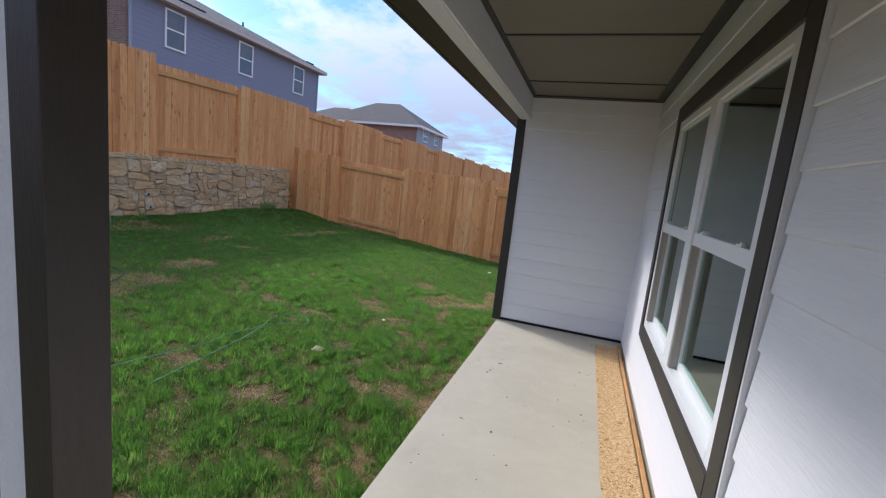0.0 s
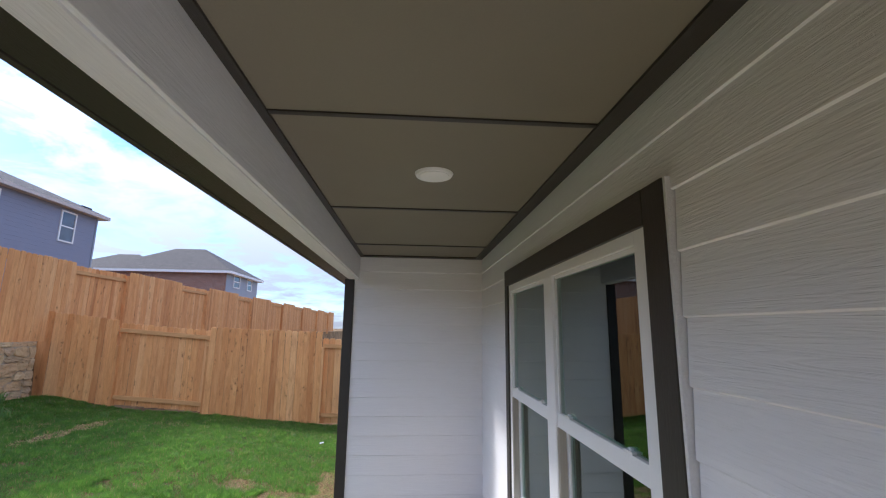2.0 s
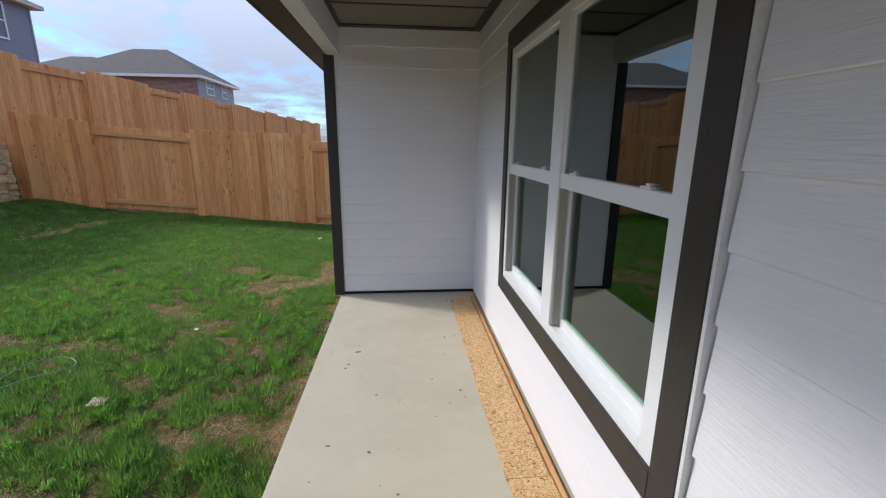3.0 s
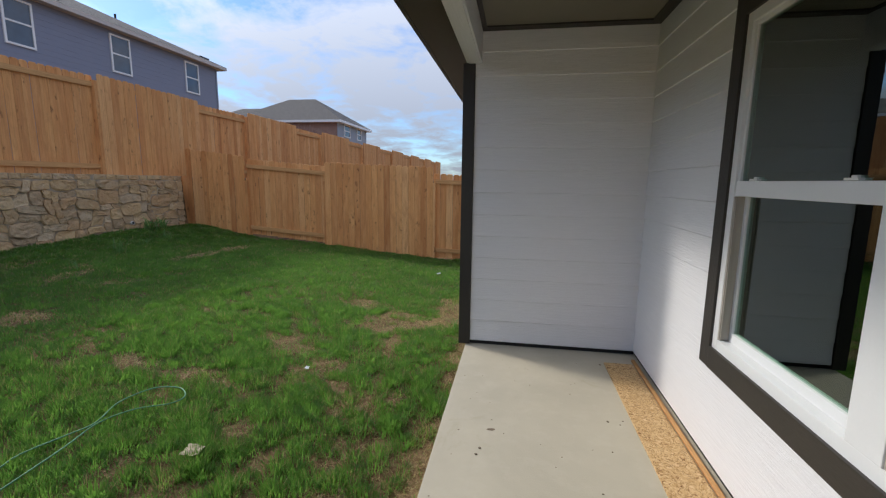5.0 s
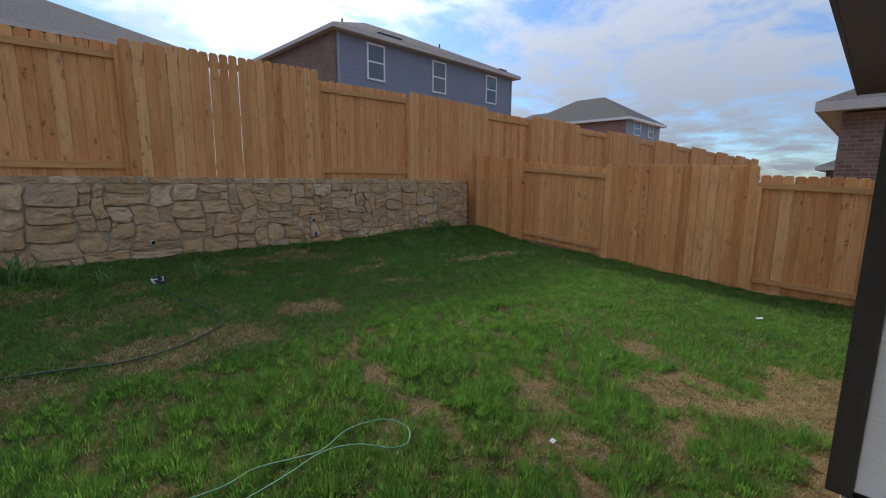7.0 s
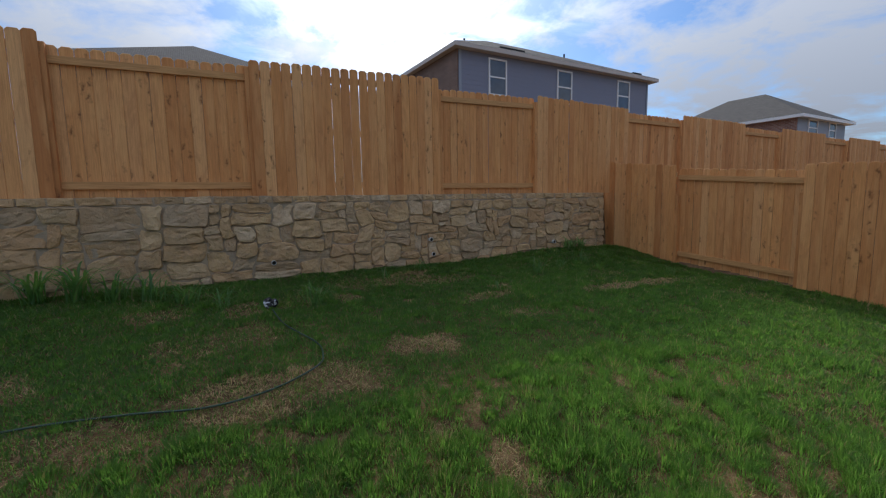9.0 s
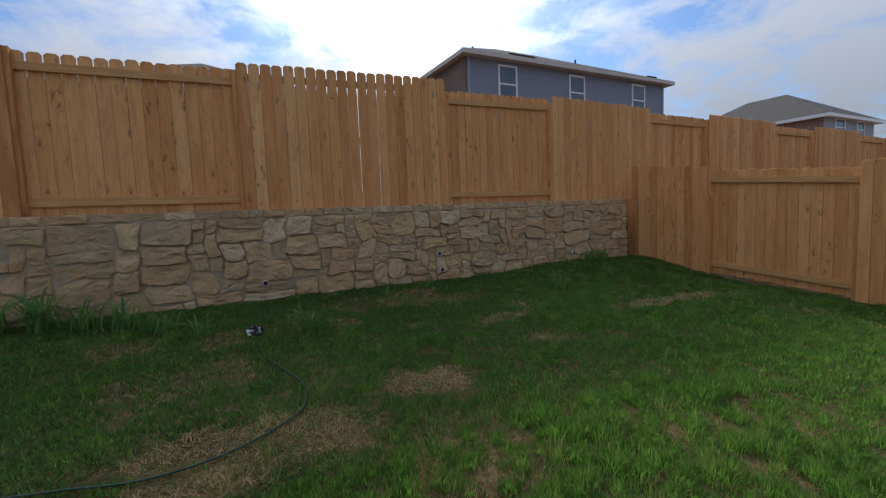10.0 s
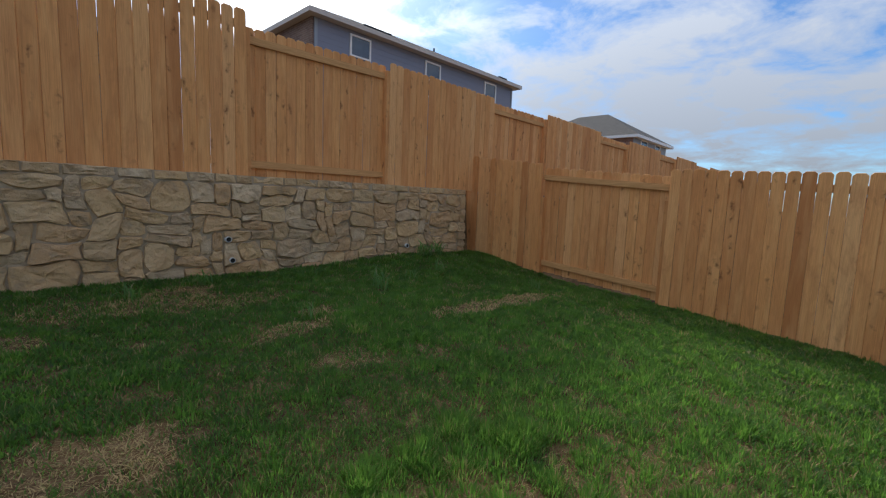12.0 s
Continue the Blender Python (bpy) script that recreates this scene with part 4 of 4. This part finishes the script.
for v_ in range(NV):
    for u_ in range(NU):
        if taken[u_, v_]:
            continue
        coarse = u_ * CELL + WY0 < 4.6
        w_, h_ = rs.choice((5, 6, 7, 8, 9) if coarse else (4, 5, 6, 7)), rs.choice((2, 3, 3, 4, 4) if coarse else (2, 2, 3, 3, 4))
        if h_ > 3 and rs.random() < 0.2:
            w_ = max(3, w_ // 2)
        w_, h_ = min(w_, NU - u_), min(h_, NV - v_)
        k_ = 1
        while k_ < w_ and not taken[u_ + k_, v_]:
            k_ += 1
        w_ = k_
        if NV - v_ - h_ == 1:
            h_ += 1
        while taken[u_:u_ + w_, v_:v_ + h_].any():
            h_ -= 1
        rest = 0
        while u_ + w_ + rest < NU and not taken[u_ + w_ + rest, v_] and rest < 2:
            rest += 1
        if rest == 1 and not taken[u_ + w_, v_:v_ + h_].any():
            w_ += 1
        taken[u_:u_ + w_, v_:v_ + h_] = True
        y0, y1, z0, z1 = WY0 + u_ * CELL, WY0 + (u_ + w_) * CELL, v_ * CELL, (v_ + h_) * CELL
        g_ = rs.uniform(0.004, 0.009)
        j = lambda m: rs.uniform(-m, m)
        dy, dz = (y1 - y0), (z1 - z0)
        cy_, cz_ = dy * rs.uniform(0.02, 0.17), dz * rs.uniform(0.02, 0.20)
        a_, b2_ = 0.014, 0.012
        ring_ = [(y0 + g_ + cy_, z0 + g_ + j(0.006)), ((y0 + y1) / 2 + j(dy * 0.2), z0 + g_ * 0.5 + j(b2_)), (y1 - g_ - cy_, z0 + g_ + j(0.006)), (y1 - g_ + j(0.006), z0 + g_ + cz_), (y1 - g_ * 0.5 + j(a_), (z0 + z1) / 2 + j(dz * 0.2)),
                 (y1 - g_ + j(0.006), z1 - g_ - cz_), (y1 - g_ - cy_ * rs.uniform(0.5, 1.6), z1 - g_ + j(0.006)), ((y0 + y1) / 2 + j(dy * 0.2), z1 - g_ * 0.5 + j(b2_)), (y0 + g_ + cy_, z1 - g_ + j(0.006)), (y0 + g_ + j(0.006), z1 - g_ - cz_),
                 (y0 + g_ * 0.5 + j(a_), (z0 + z1) / 2 + j(dz * 0.2)), (y0 + g_ + j(0.006), z0 + g_ + cz_)]
        me, mid = stone_mesh([warped(*q) for q in ring_], rs, rs.uniform(0.026, 0.066))
        piece("stone", me, retaining_wall, pose(WALL_X - 0.028, mid.x, mid.y))
y = WY0
while y < WY1 - 0.1:
    w = min(rs.uniform(0.16, 0.42), WY1 - y)
    q = [Vector((y + 0.005, 1.347)), Vector((y + w - 0.005, 1.347 + rs.uniform(-0.004, 0.004))), Vector((y + w - 0.008, WTOP + rs.uniform(-0.012, 0.004))), Vector((y + 0.006, WTOP + rs.uniform(-0.012, 0.004)))]
    me, mid = stone_mesh(q, rs, rs.uniform(0.025, 0.04))
    piece("cap_stone", me, retaining_wall, pose(WALL_X - 0.028, mid.x, mid.y))
    y += w

# weep pipes
for y, z in ((1.25, 0.42), (3.86, 0.50), (6.41, 0.43), (6.37, 0.68), (9.15, 0.47)):
    pipe = thing("weep_pipe", "short white plastic drain pipe stub in the stone wall", "pipe", "weep pipes", (WALL_X, y, z))
    bm = bmesh.new()
    outer, inner_ = [], []
    for k_ in range(20):
        a = k_ * math.tau / 20
        cs, sn = math.cos(a), math.sin(a)
        outer.append([bm.verts.new((x, 0.034 * cs, 0.034 * sn)) for x in (-0.03, 0.055)])
        inner_.append([bm.verts.new((x, 0.028 * cs, 0.028 * sn)) for x in (-0.03, 0.055)])
    for i in range(20):
        j = (i + 1) % 20
        bm.faces.new((outer[i][0], outer[j][0], outer[j][1], outer[i][1]))
        bm.faces.new((inner_[i][0], inner_[i][1], inner_[j][1], inner_[j][0]))
        bm.faces.new((outer[i][1], outer[j][1], inner_[j][1], inner_[i][1]))
    part("sleeve", bm, MAT["pipe"], pipe, "", True)
    # black disc just inside the mouth stands in for the pipe's inner shade
    bm = bmesh.new()
    bmesh.ops.create_circle(bm, cap_ends=True, segments=20, radius=0.028)
    bmesh.ops.rotate(bm, verts=bm.verts, matrix=Matrix.Rotation(radians(90), 3, "Y"))
    bmesh.ops.translate(bm, verts=bm.verts, vec=(0.046, 0, 0))
    part("hollow", bm, MAT["dark"], pipe, "near-black disc painted as the shade inside the pipe")


# ---- neighbouring houses ----
def hip_roof(x0, x1, y0, y1, z, rise, over=0.4):
    """A hipped roof over a rectangle, its ridge along the longer side."""
    x0, x1, y0, y1 = x0 - over, x1 + over, y0 - over, y1 + over
    half = min(x1 - x0, y1 - y0) / 2
    if y1 - y0 > x1 - x0:
        r0, r1 = ((x0 + x1) / 2, y0 + half), ((x0 + x1) / 2, y1 - half - 0.01)
    else:
        r0, r1 = (x0 + half, (y0 + y1) / 2), (x1 - half - 0.01, (y0 + y1) / 2)
    bm = bmesh.new()
    c = [bm.verts.new((*p, z)) for p in ((x0, y0), (x1, y0), (x1, y1), (x0, y1))]
    a, b2 = bm.verts.new((*r0, z + rise)), bm.verts.new((*r1, z + rise))
    if y1 - y0 > x1 - x0:
        fs = ((c[0], c[1], a), (c[1], c[2], b2, a), (c[2], c[3], b2), (c[3], c[0], a, b2))
    else:
        fs = ((c[3], c[0], a), (c[0], c[1], b2, a), (c[1], c[2], b2), (c[2], c[3], a, b2))
    for f_ in fs:
        bm.faces.new(f_)
    bm.faces.new(c[::-1])
    bmesh.ops.recalc_face_normals(bm, faces=bm.faces)
    return bm


def eave_boards(x0, x1, y0, y1, z, over=0.4, h=0.17):
    x0, x1, y0, y1 = x0 - over, x1 + over, y0 - over, y1 + over
    return boxes((x0, x0 + 0.04, y0, y1, z - h, z - 0.003), (x1 - 0.04, x1, y0, y1, z - h, z - 0.003), (x0 + 0.04, x1 - 0.04, y0, y0 + 0.04, z - h, z - 0.003), (x0 + 0.04, x1 - 0.04, y1 - 0.04, y1, z - h, z - 0.003),
                 (x0 + 0.04, x1 - 0.04, y0 + 0.04, y1 - 0.04, z - h + 0.02, z - h + 0.03))


def far_window(house, x, y0, y1, z0, z1):
    """A single-hung window on a wall that faces +x."""
    w_ = part("window", boxes((x, x + 0.05, y0, y0 + 0.07, z0, z1), (x, x + 0.05, y1 - 0.07, y1, z0, z1), (x, x + 0.05, y0 + 0.07, y1 - 0.07, z1 - 0.07, z1), (x, x + 0.05, y0 + 0.07, y1 - 0.07, z0, z0 + 0.07),
                              (x, x + 0.04, y0 + 0.07, y1 - 0.07, (z0 + z1) / 2 - 0.03, (z0 + z1) / 2 + 0.03)), MAT["vinyl"], house, "white vinyl window")
    for a, c in ((z0 + 0.07, (z0 + z1) / 2 - 0.03), ((z0 + z1) / 2 + 0.03, z1 - 0.07)):
        part("pane", boxes((x + 0.004, x + 0.015, y0 + 0.07, y1 - 0.07, a, c)), MAT["far_glass"], w_)


def lap_wall(x, y0, y1, z0, z1, lap=0.2):
    """A wall of lapped boards that faces +x."""
    bm = bmesh.new()
    z = z0
    while z < z1 - 0.01:
        t = min(z + lap, z1)
        a = [bm.verts.new(p) for p in ((x - 0.15, y0, z), (x + 0.011, y0, z), (x + 0.004, y0, t), (x - 0.15, y0, t))]
        c = [bm.verts.new((q.co.x, y1, q.co.z)) for q in a]
        for i in range(4):
            bm.faces.new((a[i], a[(i + 1) % 4], c[(i + 1) % 4], c[i]))
        bm.faces.new(a[::-1])
        bm.faces.new(c)
        z = t
    bmesh.ops.recalc_face_normals(bm, faces=bm.faces)
    return bm


blue = thing("blue_house", "two-storey house with blue-grey siding and brick side", "house")
part("siding_wall", lap_wall(-17.4, 12.8, 25.0, 1.38, 7.55), MAT["blue"], blue, "blue-grey lapped siding")
part("brick_wall", boxes((-27.0, -17.42, 12.72, 12.95, 1.38, 7.55)), MAT["brick_dark"], blue, "brown brick side wall")
part("back_wall", boxes((-27.0, -17.56, 24.8, 25.0, 1.38, 7.55), (-27.0, -26.8, 12.96, 24.8, 1.38, 7.55)), MAT["blue"], blue)
part("corner_trim", boxes((-17.38, -17.36, 12.8, 12.92, 1.4, 7.53)), MAT["grey_siding"], blue)
part("corner_trim", boxes((-17.38, -17.36, 24.9, 25.0, 1.4, 7.53)), MAT["grey_siding"], blue)
part("roof", hip_roof(-27.0, -17.4, 12.8, 25.0, 7.70, 2.4), MAT["shingle"], blue)
part("eave", eave_boards(-27.0, -17.4, 12.8, 25.0, 7.70), MAT["tan"], blue, "light painted eave boards")
for y0 in (14.3, 18.28, 22.52):
    far_window(blue, -17.39, y0, y0 + 0.98, 5.84, 7.40)
for y0, y1 in ((15.2, 16.6), (24.2, 24.9)):
    part("roof_vent", boxes((-17.95, -17.7, y0, y1, 7.96, 8.10), bevel=0.02), MAT["dark"], blue, "dark low roof vent box")
for x, y in ((-21.2, 22.5), (-20.4, 15.0)):
    part("vent_pipe", tube([(x, y, 8.3), (x, y, 9.8 if y > 20 else 9.25)], 0.05), MAT["dark"], blue, "dark roof vent pipe")

grey = thing("grey_house", "two-storey house with red-brown brick and grey siding", "house")
part("siding_wall", lap_wall(-13.4, 32.7, 39.0, -0.5, 5.6), MAT["grey_siding"], grey, "pale grey lapped siding")
part("brick_wall", boxes((-22.0, -13.42, 32.62, 32.85, -0.5, 5.6)), MAT["brick"], grey, "red-brown brick side wall")
part("back_wall", boxes((-22.0, -13.56, 38.8, 39.0, -0.5, 5.6), (-22.0, -21.8, 32.86, 38.8, -0.5, 5.6)), MAT["grey_siding"], grey)
part("roof", hip_roof(-22.0, -13.4, 32.7, 39.0, 5.74, 2.1), MAT["shingle"], grey)
part("eave", eave_boards(-22.0, -13.4, 32.7, 39.0, 5.74), MAT["vinyl"], grey, "white eave boards")
for y0, y1 in ((33.9, 35.1), (36.6, 37.6)):
    far_window(grey, -13.39, y0, y1, 4.65, 5.60)

back = thing("far_house", "brick house with grey shingled hip roof behind others", "house")
part("brick_wall", boxes((-34.0, -23.0, 41.0, 50.0, 0.0, 6.1)), MAT["brick"], back)
part("roof", hip_roof(-34.0, -23.0, 41.0, 50.0, 6.2, 2.6), MAT["shingle"], back)

left = thing("dark_roof_house", "house with dark grey hip roof behind the fence", "house")
part("brick_wall", boxes((-33.0, -21.9, -2.0, 8.6, 1.38, 6.4)), MAT["brick_dark"], left)
part("roof", hip_roof(-33.0, -21.9, -2.0, 8.6, 6.5, 2.7), MAT["shingle"], left)
part("eave", eave_boards(-33.0, -21.9, -2.0, 8.6, 6.5), MAT["tan"], left)

beyond = thing("low_house", "low house with grey roof far beyond the fence", "house")
part("brick_wall", boxes((-2.6, 8.0, 30.4, 40.0, -1.0, 2.05)), MAT["brick_dark"], beyond)
part("roof", hip_roof(-2.6, 8.0, 30.4, 40.0, 2.2, 2.6), MAT["shingle"], beyond)
part("eave", eave_boards(-2.6, 8.0, 30.4, 40.0, 2.2), MAT["tan"], beyond)

nb = thing("brick_house", "single-storey brown brick house beyond the lower fence", "house")
part("brick_wall", boxes((-1.32, 8.0, 13.9, 24.0, -0.6, 2.75)), MAT["brick_dark"], nb)
part("roof", hip_roof(-1.32, 8.0, 13.9, 24.0, 2.95, 2.6, 0.38), MAT["shingle"], nb)
part("eave", eave_boards(-1.32, 8.0, 13.9, 24.0, 2.95, 0.38, 0.18), MAT["tan"], nb, "light painted eave boards")


# ---- small things in the yard ----
def lying(pts, lift):
    return [(x, y, float(ground_z(x, y)) + lift) for x, y in pts]


loop = smooth_path(lying([(-2.55, 2.3), (-2.63, 3.1), (-2.66, 3.36), (-2.70, 3.6), (-2.62, 3.78), (-2.48, 3.92), (-2.46, 4.03), (-2.58, 4.12), (-2.73, 4.05), (-2.78, 3.82), (-2.72, 3.6), (-2.76, 3.45), (-2.82, 3.25), (-2.80, 3.0), (-3.0, 2.2)], 0.050))
solid("garden_hose", tube(loop, 0.0048), MAT["hose"], "pale green garden hose looped on the lawn", "hose", "garden hoses", smooth=True)
run = smooth_path(lying([(-6.45, 3.62), (-5.9, 3.66), (-5.4, 3.84), (-5.1, 3.83), (-4.85, 3.72), (-4.62, 3.36), (-4.56, 2.95), (-4.65, 2.5), (-4.75, 1.9), (-4.7, 1.2)], 0.022))
solid("garden_hose", tube(run, 0.0075), MAT["hose_dark"], "dark green garden hose running over bare soil", "hose", "garden hoses", smooth=True)

bm = bmesh.new()
bmesh.ops.create_icosphere(bm, subdivisions=3, radius=0.1)
for q in bm.verts:
    f_ = 0.75 + 0.6 * noise.noise(q.co * 14)
    q.co = Vector((q.co.x * 0.6 * f_, q.co.y * 0.8 * f_, q.co.z * 0.7 * f_))
ob = solid("crumpled_wrapper", bm, MAT["film"], "crumpled black and silver plastic wrapper on the grass", "wrapper")
ob.location = (-6.54, 3.61, float(ground_z(-6.54, 3.61)) + 0.07)


def scrap(name, x, y, size, label, category, mat, seed, lift=0.045):
    r = random.Random(seed)
    bm = bmesh.new()
    bmesh.ops.create_grid(bm, x_segments=6, y_segments=5, size=size)
    for q in bm.verts:
        q.co.z = 0.35 * size * noise.noise(q.co * (3.0 / size) * 0.6 + Vector((seed, 0, 0))) + 0.1 * size
        q.co.x *= 0.7 + 0.3 * r.random()
    bmesh.ops.solidify(bm, geom=bm.faces, thickness=0.003)
    ob = solid(name, bm, mat, label, category)
    ob.matrix_basis = pose(x, y, float(ground_z(x, y)) + lift, r.uniform(-12, 12), r.uniform(-12, 12), r.uniform(0, 180))
    return ob


scrap("paper_scrap", -1.98, 3.52, 0.05, "crumpled pale tan paper scrap on the lawn", "scrap", MAT["litter"], 3)
scrap("plastic_scrap", -1.5, 8.9, 0.04, "small white plastic scrap on the lawn", "scrap", MAT["vinyl"], 5)
scrap("dry_leaf", -1.9, 4.75, 0.018, "small white dry leaf on the lawn", "leaf", MAT["vinyl"], 6)


def leaf_mesh(seed):
    """One long arching leaf of unit length, folded along its midrib, reaching towards +x."""
    r = random.Random(seed)
    reach, droop, wdt = r.uniform(0.45, 1.0), r.uniform(1.0, 1.55), r.uniform(0.022, 0.042)
    verts, faces = [], []
    for j in range(7):
        t = j / 6
        h, w = 1.9 * t - droop * t * t, wdt * (1 - 0.94 * t ** 2) * (0.6 + min(t, 0.4))
        x = reach * t ** 1.3
        verts += [(x, w, h), (x, 0.05 * math.sin(3 * t) * wdt, h - w * 0.4), (x, -w, h)]
        if j:
            p = (j - 1) * 3
            faces += [(p, p + 1, p + 4, p + 3), (p + 1, p + 2, p + 5, p + 4)]
    me = bpy.data.meshes.new("leaf")
    me.from_pydata(verts, [], faces)
    for key, val in (("tone", r.uniform(0.2, 1.0)), ("dry", 0.8 if seed % 8 == 0 else 0.05)):
        at = me.attributes.new(key, "FLOAT", "POINT")
        at.data.foreach_set("value", [val] * len(verts))
    me.materials.append(MAT["weed"])
    return me


LEAVES = [leaf_mesh(700 + i) for i in range(12)]


def weed(x, y, count, size, seed, label):
    r = random.Random(seed)
    plant = thing("weed", label, "weed", "weeds by the stone wall", (x, y, float(ground_z(x, y)) - 0.01))
    for i in range(count):
        piece("leaf", r.choice(LEAVES), plant, pose(r.gauss(0, 0.05), r.gauss(0, 0.05), 0, 0, r.uniform(-8, 8), r.uniform(0, 360)) @ Matrix.Scale(size * r.uniform(0.45, 0.95), 4))


for i, (x, y, c_, s_) in enumerate(((-7.75, 0.9, 26, 0.5), (-7.7, 1.35, 30, 0.55), (-7.6, 1.75, 34, 0.55), (-7.5, 2.1, 28, 0.45), (-7.35, 2.45, 30, 0.42), (-7.1, 2.8, 26, 0.36), (-6.75, 3.15, 16, 0.32), (-6.5, 4.1, 26, 0.34),
                                    (-7.6, 6.0, 12, 0.26), (-6.75, 7.7, 18, 0.30), (-7.7, 9.35, 30, 0.38), (-7.75, 9.7, 24, 0.34), (-6.2, 6.45, 14, 0.22), (-7.0, 9.0, 14, 0.26), (-5.9, 9.9, 10, 0.26), (-0.78, 5.95, 7, 0.26), (-7.35, 5.3, 10, 0.22), (-6.9, 8.4, 12, 0.22), (-7.5, 7.2, 10, 0.2))):
    weed(x, y, int(c_ * 1.5), s_ * 1.05, 40 + i, "tall green grassy weed at the foot of the stone wall" if x < -7 else "tuft of long green weed grass in the lawn")

# crumbs and blots of dirt on the slab
bm = bmesh.new()
rc = random.Random(9)
for x, y, s in ((-0.29, 3.79, 0.022), (-0.12, 3.2, 0.012), (0.02, 2.4, 0.010), (-0.35, 2.75, 0.012), (0.2, 4.3, 0.008)):
    r_ = bmesh.ops.create_icosphere(bm, subdivisions=2, radius=s)
    for q in r_["verts"]:
        f_ = 0.7 + 0.7 * noise.noise(q.co * 60 + Vector((x * 9, y * 9, 0)))
        q.co = Vector((x + q.co.x * 1.3 * f_, y + q.co.y * 0.8 * f_, 0.001 + abs(q.co.z) * 0.08))
for i in range(60):
    x, y = rc.uniform(-0.55, 0.5), rc.uniform(1.0, 4.9)
    s = rc.choice((0.002, 0.0025, 0.003, 0.0035, 0.006))
    r_ = bmesh.ops.create_icosphere(bm, subdivisions=1, radius=s)
    for q in r_["verts"]:
        q.co = Vector((x + q.co.x * rc.uniform(0.8, 2.2), y + q.co.y * rc.uniform(0.8, 1.6), 0.6 * s + q.co.z * 0.6))
solid("dirt_crumbs", bm, MAT["crumb"], "dark dirt crumbs scattered over the concrete slab", "dirt", kind="stuff")

# ---- siding boards ----
siding(wall_east, Matrix.Translation((HOUSE_X, 0, 0)), 0, -3.95, END_Y - 0.003, 0.035, CZ - 0.02, gaps=((WIN[0] - 0.019, WIN[1] + 0.004, WIN[2], WIN[3]),), seed=3)
# the wing wall faces -y: local +y runs along world +x
siding(wall_north, Matrix.Translation((0, END_Y, 0)), 90, -HOUSE_X + 0.004, 0.548, 0.035, CZ - 0.02, seed=4, joints=False)
siding(wall_north, Matrix.Translation((-0.60, 0, 0)), 0, END_Y + 0.11, 8.95, 0.035, 2.40, seed=6)
